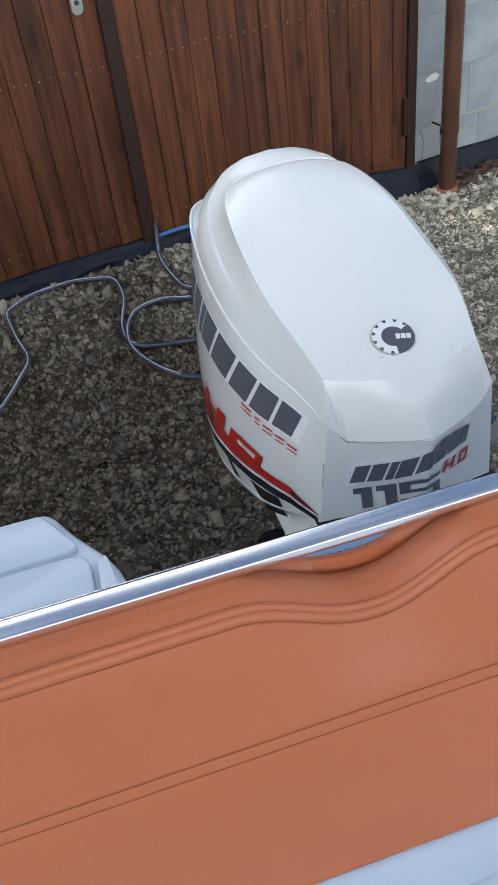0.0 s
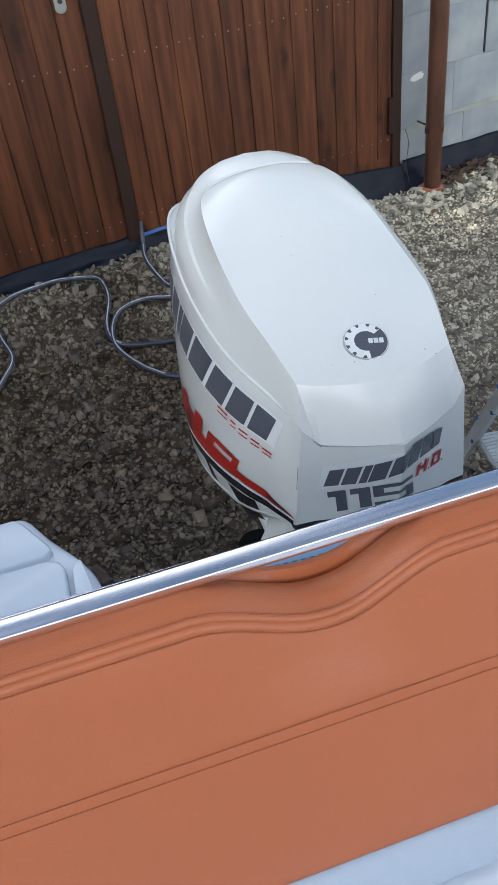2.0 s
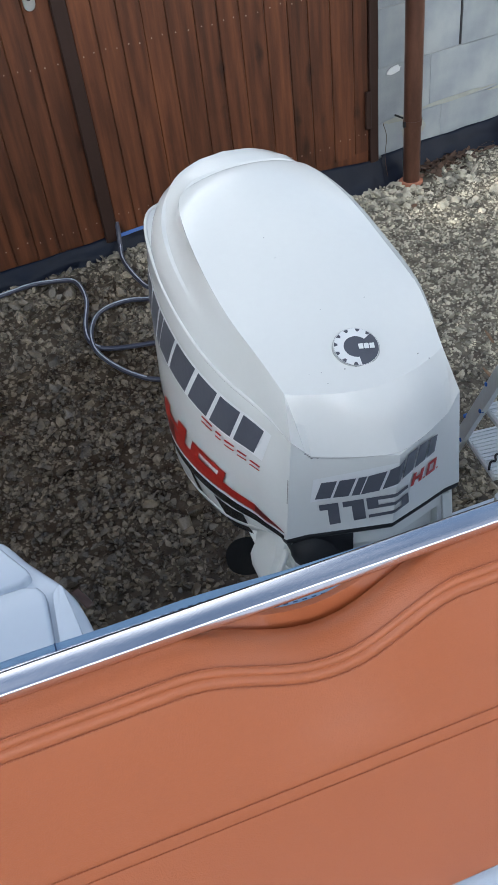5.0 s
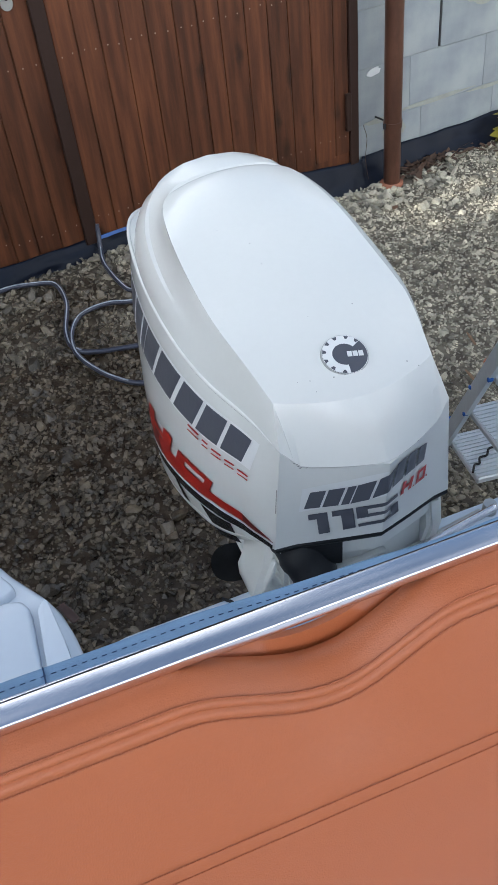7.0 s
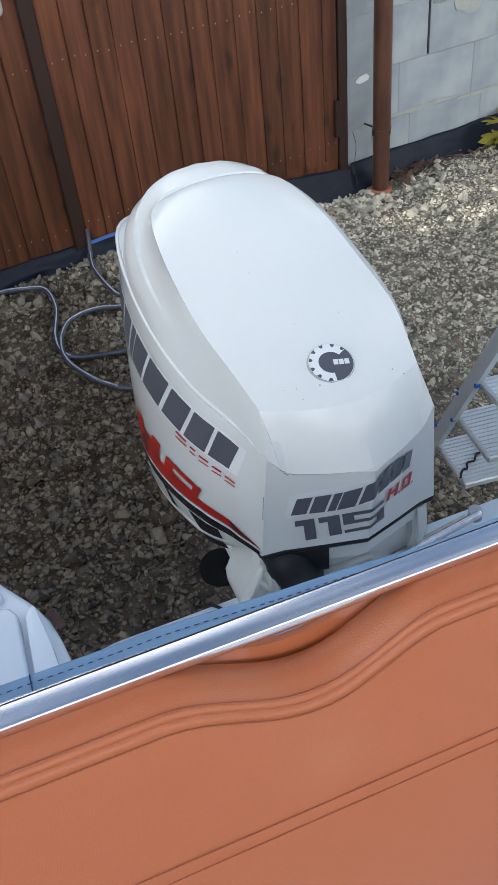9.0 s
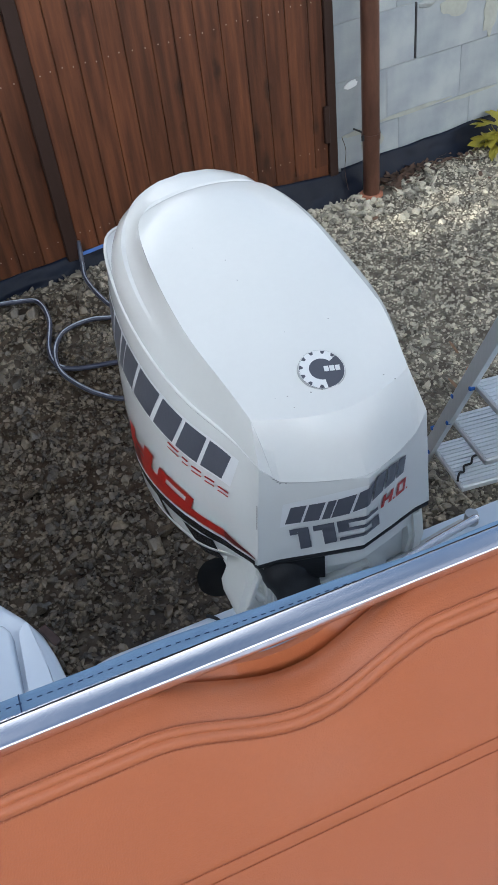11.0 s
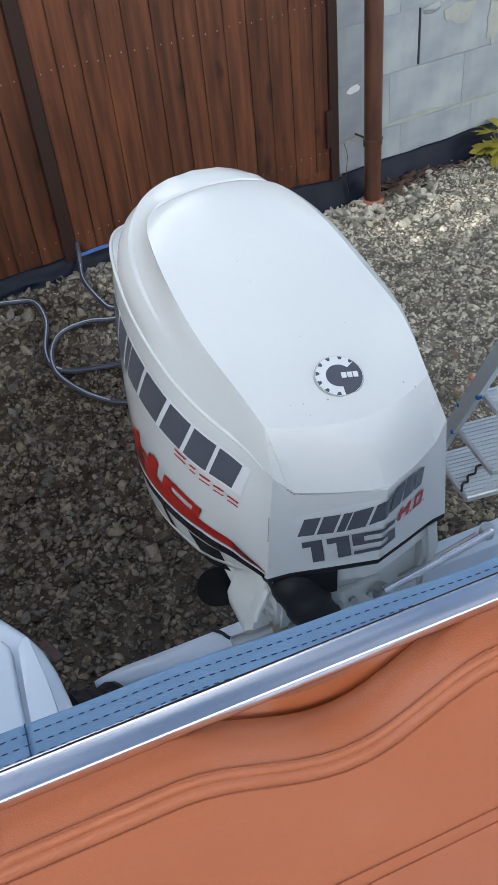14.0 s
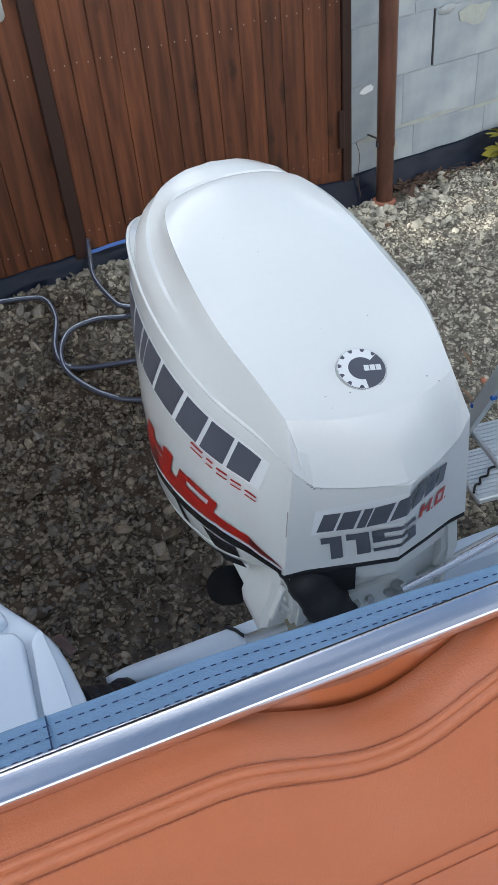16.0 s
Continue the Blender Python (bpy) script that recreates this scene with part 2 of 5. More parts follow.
add_knots(M_WOOD)
M_WOOD_DARK = material("dark_frame_wood", (0.030, 0.0145, 0.0100), 0.6, spec=0.25, vary=0.2, scale=4, bump=0.3, stretch=(8, 8, 0.8))
M_BLOCK = material("aerated_block", (0.265, 0.292, 0.312), 0.9, vary=0.12, scale=4, fine=150, bump=0.6, bump_scale=260, rand=0.05, second=(0.345, 0.365, 0.365))
M_MORTAR = material("mortar", (0.31, 0.325, 0.32), 0.92, vary=0.18, scale=12, bump=0.8, bump_scale=90)
M_PIPE = material("brown_copper", (0.13, 0.062, 0.043), 0.33, metal=0.55, vary=0.2, scale=9, bump=0.06, second=(0.18, 0.085, 0.055), stretch=(1, 1, 0.3))
M_TERRACOTTA = material("terracotta", (0.42, 0.17, 0.10), 0.8, vary=0.2, bump=0.4)
M_MEMBRANE = material("navy_membrane", (0.0045, 0.0075, 0.017), 0.45, vary=0.3, scale=6, bump=0.5, bump_scale=25, spec=0.2)
M_MEMBRANE_BLUE = material("blue_membrane", (0.02, 0.09, 0.32), 0.4, vary=0.2, scale=9, bump=0.3)
M_HOSE = material("hose", (0.050, 0.055, 0.080), 0.32, vary=0.1, scale=20, bump=0.08)
M_HOSE_SHINE = material("hose_shine", (0.42, 0.46, 0.52), 0.35, vary=0.1, bump=0.05)
M_ALU = material("brushed_aluminium", (0.68, 0.72, 0.75), 0.42, metal=0.45, vary=0.1, scale=10, bump=0.15, bump_scale=150, stretch=(1, 12, 1))
M_BLUE = material("blue_plastic", (0.02, 0.11, 0.42), 0.4, vary=0.1)
M_DECAL_GREY = material("decal_grey", (0.085, 0.09, 0.11), 0.35, vary=0.05)
M_DECAL_RED = material("decal_red", (0.42, 0.018, 0.012), 0.32, vary=0.08)
M_DECAL_DARK_RED = material("decal_dark_red", (0.12, 0.008, 0.008), 0.32, vary=0.1)
M_DECAL_WHITE = material("decal_white", (0.75, 0.76, 0.75), 0.35, vary=0.03)
M_LEAF_YELLOW = material("yellow_leaf", (0.33, 0.29, 0.035), 0.5, vary=0.25, scale=30, island=0.3)
M_LEAF_DRY = material("dry_leaf", (0.088, 0.050, 0.031), 0.8, vary=0.3, scale=30, island=0.55, bump=0.5)
M_RENDER = material("house_render", (0.74, 0.72, 0.68), 0.9, vary=0.08, scale=1.5, bump=0.5)
M_ROOF = material("roof_tile", (0.12, 0.05, 0.035), 0.8, vary=0.2, scale=3, bump=0.4)


def gravel_material(name, colour, second, island, vary=0.28, fine=120, dry=1.3):
    """Crushed stone, wet and dark where the ground was rinsed, pale and dry by the wall."""
    m = material(name, colour, 0.7, vary=vary, scale=14, fine=fine, bump=0.7, bump_scale=150, second=second, island=island)
    n, l = m.node_tree.nodes, m.node_tree.links
    b = n["Principled BSDF"]
    old = b.inputs["Base Color"].links[0].from_socket
    geo = n.new("ShaderNodeNewGeometry")
    sep = n.new("ShaderNodeSeparateXYZ")
    l.new(geo.outputs["Position"], sep.inputs[0])
    nz = n.new("ShaderNodeTexNoise")
    nz.inputs["Scale"].default_value, nz.inputs["Detail"].default_value = 1.6, 5.0
    l.new(geo.outputs["Position"], nz.inputs["Vector"])

    def calc(op, a, c):
        t = n.new("ShaderNodeMath")
        t.operation = op
        for k, v in enumerate((a, c)):
            if isinstance(v, (int, float)):
                t.inputs[k].default_value = v
            else:
                l.new(v, t.inputs[k])
        return t.outputs[0]

    # distance from the middle of the rinsed patch round the motor
    dx, dy = calc("SUBTRACT", sep.outputs[0], 0.35), calc("SUBTRACT", sep.outputs[1], 2.2)
    far = calc("SQRT", calc("ADD", calc("MULTIPLY", dx, dx), calc("MULTIPLY", calc("MULTIPLY", dy, dy), 0.55)), 0)
    far = calc("ADD", far, calc("MULTIPLY", calc("SUBTRACT", nz.outputs["Fac"], 0.5), 1.6))
    ramp = n.new("ShaderNodeMapRange")
    ramp.inputs["From Min"].default_value, ramp.inputs["From Max"].default_value = 1.0, 2.1
    l.new(far, ramp.inputs["Value"])
    mix = n.new("ShaderNodeMix")
    mix.data_type = "RGBA"
    mix.blend_type = "MULTIPLY"
    mix.inputs["Factor"].default_value = 1.0
    wet = n.new("ShaderNodeMix")
    wet.data_type = "RGBA"
    wet.inputs["A"].default_value, wet.inputs["B"].default_value = (0.50, 0.428, 0.350, 1), (dry, dry, dry * 0.93, 1)
    l.new(ramp.outputs[0], wet.inputs["Factor"])
    l.new(old, mix.inputs["A"])
    l.new(wet.outputs["Result"], mix.inputs["B"])
    l.new(mix.outputs["Result"], b.inputs["Base Color"])
    l.new(calc("ADD", 0.26, calc("MULTIPLY", ramp.outputs[0], 0.56)), b.inputs["Roughness"])
    return m


M_GRAVEL = gravel_material("crushed_stone", (0.180, 0.166, 0.142), (0.270, 0.249, 0.205), 0.55, 0.50, 260, 1.75)

M_SOIL = gravel_material("gritty_soil", (0.078, 0.064, 0.050), (0.135, 0.120, 0.098), 0.0, 0.55, 230, 1.55)
M_SMEAR = material("mortar_smear", (0.34, 0.345, 0.30), 0.92, vary=0.15, scale=15, bump=0.6)
M_NAIL = material("nail_head", (0.33, 0.25, 0.20), 0.4, metal=0.6, vary=0.2)
M_DARK_STEEL = material("dark_steel", (0.07, 0.07, 0.075), 0.4, metal=0.7, vary=0.2)
M_CUSHION = material("white_vinyl", (0.72, 0.76, 0.82), 0.45, vary=0.03, scale=6, bump=0.2, bump_scale=600)
M_WELL = material("well_gelcoat", (0.70, 0.72, 0.73), 0.5, vary=0.12, scale=6, bump=0.2)
M_BROWN_GLOSS = material("brown_gloss", (0.085, 0.050, 0.036), 0.2, vary=0.3, scale=40)
M_BRASS = material("yellow_zinc", (0.42, 0.37, 0.26), 0.35, metal=0.9, vary=0.15)
M_BARK = material("bark", (0.12, 0.09, 0.07), 0.9, vary=0.3, bump=1.0, bump_scale=40)
M_LEAF_GREEN = material("green_leaf", (0.05, 0.10, 0.03), 0.55, vary=0.2, scale=5, island=0.25)
M_SCRATCH = material("scrape", (0.28, 0.28, 0.27), 0.6, vary=0.4, scale=200)
M_SEAM_DARK = material("dark_seal", (0.10, 0.10, 0.095), 0.6, vary=0.2, scale=30)
M_SEAM = material("grey_seal", (0.42, 0.43, 0.41), 0.55, vary=0.2, scale=30)
M_SPLINTER = material("split_wood", (0.24, 0.15, 0.09), 0.8, vary=0.3, scale=30, bump=0.4)


# ---- ground ----
def build_ground():
    xs = [-80, -30, -10, -4] + [-2 + 0.1 * k for k in range(91)] + [9, 14, 30, 80]
    ys = [-80, -30, -10, -4, -1] + [0.1 * k for k in range(46)] + [6, 10, 30, 80]
    bm = loft([[(x, y, ground_height(x, y)) for x in xs] for y in ys])
    tagged(link_mesh("ground", bm, M_SOIL, smooth=60), "dark earth and fine grit under crushed stone", "ground", kind="structure")


def build_gravel():
    rng = np.random.default_rng(5)
    shapes = {}
    for level in (1, 2):
        ico = bmesh.new()
        bmesh.ops.create_icosphere(ico, subdivisions=level, radius=1.0)
        shapes[level] = (np.array([v.co[:] for v in ico.verts]), np.array([[v.index for v in f.verts] for f in ico.faces]))
        ico.free()
    verts, tris, count = [], [], 0

    def scatter(n, x0, x1, y0, y1, small, large, power, level=1, keep=None):
        """Stones with flat broken faces, half sunk in the ground."""
        nonlocal count
        base, faces = shapes[level]
        xy = np.stack([rng.uniform(x0, x1, n), rng.uniform(y0, y1, n)], 1)
        ok = np.hypot(xy[:, 0] - 3.205, xy[:, 1] - 3.96) > 0.085
        if keep is not None:
            ok &= rng.random(n) < keep(xy)
        xy = xy[ok]
        n = len(xy)
        size = small + (large - small) * rng.random(n) ** power
        axes = size[:, None] * np.stack([rng.uniform(1.0, 1.7, n), rng.uniform(0.85, 1.35, n), rng.uniform(0.65, 1.1, n)], 1)
        v = base[None] * (1 + rng.uniform(-0.10, 0.10, (n, len(base), 1)))
        for _ in range(12):
            cut = rng.normal(0, 1, (n, 3))
            cut /= np.linalg.norm(cut, axis=1)[:, None]
            over = np.maximum(0, np.einsum("nvk,nk->nv", v, cut) - rng.uniform(0.45, 0.72, (n, 1)))
            v = v - over[:, :, None] * cut[:, None]
        v = v * axes[:, None]
        tilt, turn = rng.normal(0, 0.3, (n, 2)), rng.uniform(0, math.tau, n)
        v[:, :, 2] += tilt[:, :1] * v[:, :, 0] + tilt[:, 1:] * v[:, :, 1]
        c, s_ = np.cos(turn)[:, None], np.sin(turn)[:, None]
        v[:, :, 0], v[:, :, 1] = c * v[:, :, 0] - s_ * v[:, :, 1], s_ * v[:, :, 0] + c * v[:, :, 1]
        z = np.array([ground_height(x, y) for x, y in xy])
        v[:, :, :2] += xy[:, None]
        v[:, :, 2] += (z + axes[:, 2] * rng.uniform(-0.1, 0.6, n))[:, None]
        verts.append(v.reshape(-1, 3))
        tris.append((faces[None] + (count + len(base) * np.arange(n))[:, None, None]).reshape(-1, 3))
        count += n * len(base)

    def patchy(p):
        """Fewer stones where the bare earth shows."""
        return np.array([0.62 if noise.noise((x * 2.1, y * 2.1, 0.4)) + 0.3 * noise.noise((x * 7, y * 7, 2)) > 0.16 else 0.95 for x, y in p])

    scatter(20000, -0.5, 1.8, 1.0, 4.1, 0.0075, 0.0165, 1.8, 2, patchy)
    scatter(420, -0.5, 1.9, 1.2, 4.0, 0.016, 0.034, 1.6, 2, patchy)
    scatter(5600, 1.7, 4.8, 1.6, 4.1, 0.008, 0.016, 2.0, 2)
    scatter(600, 0.1, 5.2, 3.3, 4.08, 0.016, 0.036, 1.8, 2, lambda p: (p[:, 1] - 3.1) * 0.8)
    scatter(230, 2.3, 3.55, 3.72, 4.03, 0.013, 0.028, 1.5, 2)
    scatter(24000, -0.5, 2.1, 1.0, 4.1, 0.003, 0.0085, 1.2, 1, patchy)
    scatter(28000, 1.7, 4.9, 1.4, 4.1, 0.005, 0.010, 1.2)
    me = bpy.data.meshes.new("gravel")
    v, f = np.concatenate(verts), np.concatenate(tris)
    me.from_pydata(v.tolist(), [], f.tolist())
    me.materials.append(M_GRAVEL)
    tagged(new("gravel", me), "grey crushed stone, wet and dark round the motor", "gravel", kind="stuff")


# ---- wall, doors and pipe ----
WALL_Y = 4.13
BED = (0.05, 0.365, 0.683, 1.0, 1.317, 1.634, 1.951, 2.268, 2.585)
JOINT = (3.525, 4.03, 3.645, 4.10, 3.60, 4.05, 3.62, 4.08)


def build_block_wall():
    core = link_mesh("wall_garage", box(3.0, 10.0, WALL_Y + 0.007, WALL_Y + 0.30, -0.1, 2.585), M_MORTAR)
    tagged(core, "bare pale grey aerated concrete block wall with mortar smears", "wall", kind="structure")
    shapes = {}
    for row, (z0, z1) in enumerate(zip(BED[:-1], BED[1:])):
        x = JOINT[row] - 0.6 * 9
        while x < 9.4:
            a, b = max(x, 3.0), x + 0.6
            x += 0.6
            if b - a < 0.06:
                continue
            key = round(b - a, 3)
            if key not in shapes:
                bm = box(0, b - a - 0.0025, 0, 0.05, 0, z1 - z0 - 0.0025, bevel=0.002)
                me = bpy.data.meshes.new("block")
                bm.to_mesh(me)
                bm.free()
                me.materials.append(M_BLOCK)
                shapes[key] = me
            ob = new("block", shapes[key])
            proud = 0.010 if row == 2 and a > 3.6 else 0.0      # one course is laid a little out of line
            ob.location = (a + 0.7 * proud, WALL_Y - proud + 0.002 * ((row * 7 + int(x * 10)) % 3), z0 + 0.002)
            ob.parent = core
    # shade in the open joint is put in as a solid dark strip
    part("open_joint", box(3.6425, 3.6515, WALL_Y - 0.002, WALL_Y + 0.03, 0.69, 1.0), M_DARK_STEEL, core, "open joint between two blocks, its shade a dark strip")
    lump = bmesh.new()
    bmesh.ops.create_icosphere(lump, subdivisions=3, radius=1.0)
    for v in lump.verts:
        k = 1 + 0.35 * noise.noise(v.co * 1.7)
        v.co = Vector((v.co.x * 0.075 * k, v.co.y * 0.018 * k, v.co.z * 0.024 * k))
    move(lump, pose(3.735, WALL_Y - 0.004, 0.985, 0, -6, 0))
    part("mortar_lump", lump, M_MORTAR, core, "squeezed-out grey mortar lump", 60)
    # smears of yellowish mortar, uneven sheets a few millimetres thick
    for cx, cz, w, h, seed in ((3.95, 0.925, 0.13, 0.055, 3), (4.24, 0.82, 0.055, 0.13, 8), (3.62, 0.380, 0.30, 0.012, 5), (4.15, 0.358, 0.22, 0.012, 9), (3.20, 0.362, 0.14, 0.016, 2), (3.30, 0.275, 0.10, 0.05, 12)):
        ring = []
        for k in range(28):
            a = k * math.tau / 28
            r = 1 + 0.5 * noise.noise((math.cos(a) * 1.6 + seed, math.sin(a) * 1.6, seed))
            ring.append((w * r * math.cos(a), h * r * math.sin(a)))
        bm = plate(ring, 0.0025)
        move(bm, pose(cx, WALL_Y + (0.0008 if cz < 0.6 else -0.0095), cz, 90, 0, 0))
        part("mortar_smear", bm, M_SMEAR, core, "yellowish dried mortar smear")
    chip = []
    for k in range(14):
        a = k * math.tau / 14
        r = 1 + 0.4 * noise.noise((math.cos(a) * 2, math.sin(a) * 2, 4.4))
        chip.append((0.052 * r * math.cos(a), 0.020 * r * math.sin(a)))
    bm = plate(chip, 0.008)
    move(bm, pose(3.15, WALL_Y, 0.655, 90, 0, 0) @ pose(0, 0, 0, 0, 0, 12))
    part("foam_patch", bm, M_DECAL_WHITE, core, "white foam filling in a chipped spot")


def board(x0, x1, z0, z1, y):
    """A vertical board with chamfered edges and a slightly uneven face."""
    own = bmesh.new()
    n = 8
    rows = []
    for k in range(n + 1):
        z = lerp(z0, z1, k / n)
        j = 0.0012 * noise.noise((x0 * 9, z * 3, 0.3))
        rows.append([(x0, y + 0.022, z), (x0, y + 0.004, z), (x0 + 0.004, y + j, z), ((x0 + x1) / 2, y + j - 0.0006, z), (x1 - 0.004, y + j, z), (x1, y + 0.004, z), (x1, y + 0.022, z)])
    loft(rows, close_rows=True, bm=own)
    own.verts.ensure_lookup_table()
    own.faces.new([own.verts[k] for k in range(6, -1, -1)])
    own.faces.new([own.verts[7 * n + k] for k in range(7)])
    return own


LEFT_JOINTS = [-1.19 + 0.124 * k for k in range(14)] + [0.572, 0.698, 0.816, 0.939, 1.066, 1.205]
RIGHT_JOINTS = [1.268, 1.383, 1.502, 1.623, 1.748, 1.896, 2.023, 2.146, 2.292, 2.427, 2.551, 2.690, 2.836, 2.935]
DOOR_TOP = 2.35


def build_door(name, joints, bottom, label):
    door = thing(name, pose(joints[0], 4.085, 0), label, "door", kind="structure")
    inv = door.matrix_world.inverted()
    rng = random.Random(len(joints))
    for a, b in zip(joints[:-1], joints[1:]):
        bm = board(a + 0.0012, b - 0.0012, bottom + rng.uniform(-0.006, 0.006), DOOR_TOP, 4.082 + rng.uniform(-0.001, 0.002))
        move(bm, inv)
        part("board", bm, M_WOOD, door)
        for z in (0.345 + 0.02 * rng.random(), 1.162, 1.98):
            for f in (0.25, 0.72):
                nail = bmesh.new()
                bmesh.ops.create_circle(nail, cap_ends=True, radius=0.0036, segments=8)
                move(nail, inv @ pose(lerp(a, b, f), 4.080, z + rng.uniform(-0.008, 0.008), 90, 0, 0))
                part("nail", nail, M_NAIL, door)
    back = box(joints[0], joints[-1], 4.0915, 4.15, 0.10, DOOR_TOP)
    move(back, inv)
    part("backing", back, M_WOOD, door)
    return door


def build_doors():
    build_door("door_1", LEFT_JOINTS, 0.26, "closed reddish-brown stained board door leaf with nail rows")
    right = build_door("door_2", RIGHT_JOINTS, 0.245, "closed reddish-brown stained board door leaf beside the pipe")
    inv = right.matrix_world.inverted()
    strip = box(1.190, 1.262, 4.052, 4.081, 0.235, DOOR_TOP, bevel=0.004)
    part("cover_strip", move(strip, inv), M_WOOD_DARK, right, "dark brown cover strip over the joint")
    jamb = link_mesh("door_jamb", box(2.938, 2.998, 4.07, 4.30, 0.17, 2.50, bevel=0.003), M_WOOD_DARK)
    tagged(jamb, "dark brown wooden door jamb against the block wall", "door frame", kind="structure")
    notch = box(2.905, 2.94, 4.060, 4.082, 0.385, 0.60, bevel=0.003)
    part("hinge_block", notch, M_WOOD_DARK, jamb, "dark block at the edge of the door")
    lintel = link_mesh("wall_garage_lintel", box(-8, 10.0, 4.13, 4.42, 2.50, 3.2), M_BLOCK)
    tagged(lintel, "pale block wall above the garage doors", "wall", kind="structure")
    left = link_mesh("wall_garage_left", box(-8, -1.2, 4.13, 4.42, -0.1, 2.5), M_BLOCK)
    tagged(left, "pale block wall beside the garage doors", "wall", kind="structure")
    roof = link_mesh("garage_roof", box(-4.9, 10.2, 3.98, 9.5, 3.2, 3.35), M_ROOF)
    tagged(roof, "flat garage roof with a short overhang", "roof", kind="structure")
    # lock plate with its handle
    lock = thing("door_lock", pose(1.102, 4.078, 1.50), "grey metal lock plate on the board door", "lock")
    rim = [(0.028 * math.cos(a) + 0.0, 0.028 * math.sin(a) + (0.075 if math.sin(a) > 0 else -0.075)) for a in (k * math.tau / 28 for k in range(28))]
    bm = plate(rim, 0.006)
    bmesh.ops.bevel(bm, geom=bm.edges[:], offset=0.0015, segments=1, affect="EDGES")
    part("plate", move(bm, pose(0, 0, 0, 90, 0, 0)), M_STEEL, lock, smooth=40)
    bm = bmesh.new()
    bmesh.ops.create_cone(bm, cap_ends=True, segments=16, radius1=0.011, radius2=0.010, depth=0.016)
    part("cylinder", move(bm, pose(0, -0.010, -0.05, 90, 0, 0)), M_DARK_STEEL, lock, "dark key cylinder", 40)


def build_membrane():
    """A sheet that laps up the foot of the wall and doors, wavy, with a blue top edge by the doors."""
    rows = []
    xs = [-1.5 + 0.025 * k for k in range(340)]
    for h in range(11):
        row = []
        for x in xs:
            top = lerp(0.262, 0.178, smoothstep(2.2, 3.1, x)) + 0.010 * noise.noise((x * 4, 0, 7))
            low = ground_height(x, 4.0) - 0.04
            t = h / 10
            y = lerp(3.99, 4.075 if x < 3.03 else 4.118, t ** 0.7) + 0.034 * noise.noise((x * 5, t * 2.5, 2)) * (1 - t * 0.8) + 0.014 * noise.noise((x * 15, t * 5, 5)) * (1 - t * 0.6)
            row.append((x, y, lerp(low, top, t)))
        rows.append(row)
    ob = link_mesh("membrane", loft(rows), M_MEMBRANE, smooth=60)
    sol = ob.modifiers.new("thick", "SOLIDIFY")
    sol.thickness = 0.003
    tagged(ob, "dark navy foil membrane along the wall foot", "membrane", kind="structure")
    for x0, x1 in ((1.27, 2.30),):
        n = int((x1 - x0) / 0.04)
        band = []
        for h in range(3):
            band.append([(x, 4.060 - 0.004 * h + 0.006 * noise.noise((x * 6, h, 1)), lerp(0.262, 0.178, smoothstep(2.2, 3.1, x)) + 0.004 - 0.008 * h + 0.004 * noise.noise((x * 9, 1, 1))) for x in (lerp(x0, x1, k / n) for k in range(n + 1))])
        part("blue_edge", loft(band), M_MEMBRANE_BLUE, ob, "bright blue folded edge", 60)


def build_downpipe():
    pipe = thing("downpipe", pose(3.168, 3.965, 0.0), "brown metal downpipe standing by the block wall", "downpipe")
    bm = bmesh.new()
    tube([(0, 0, 0.005), (0, 0, 0.40), (0, 0, 0.401), (0, 0, 3.2)], [0.0515, 0.0515, 0.0535, 0.0535], 28, bm)
    part("pipe", bm, M_PIPE, pipe, smooth=40)
    bm = tube([(0, 0, 0.372), (0, 0, 0.404)], 0.0575, 28)
    part("clamp", bm, M_PIPE, pipe, "pipe clamp ring", 40)
    for s in (-1, 1):
        lug = box(s * 0.056 - 0.012, s * 0.056 + 0.012, -0.008, 0.008, 0.372, 0.404, bevel=0.002)
        part("clamp_lug", lug, M_DARK_STEEL, pipe, "dark clamp lug with screw")
    part("wall_anchor", tube([(0, 0.05, 0.388), (0, 0.17, 0.388)], 0.006, 8), M_DARK_STEEL, pipe)
    bm = tube([(0, 0, -0.02), (0, 0, 0.030), (0, 0, 0.031)], [0.072, 0.072, 0.054], 28)
    part("collar", bm, M_TERRACOTTA, pipe, "terracotta drain collar at the foot", 40)


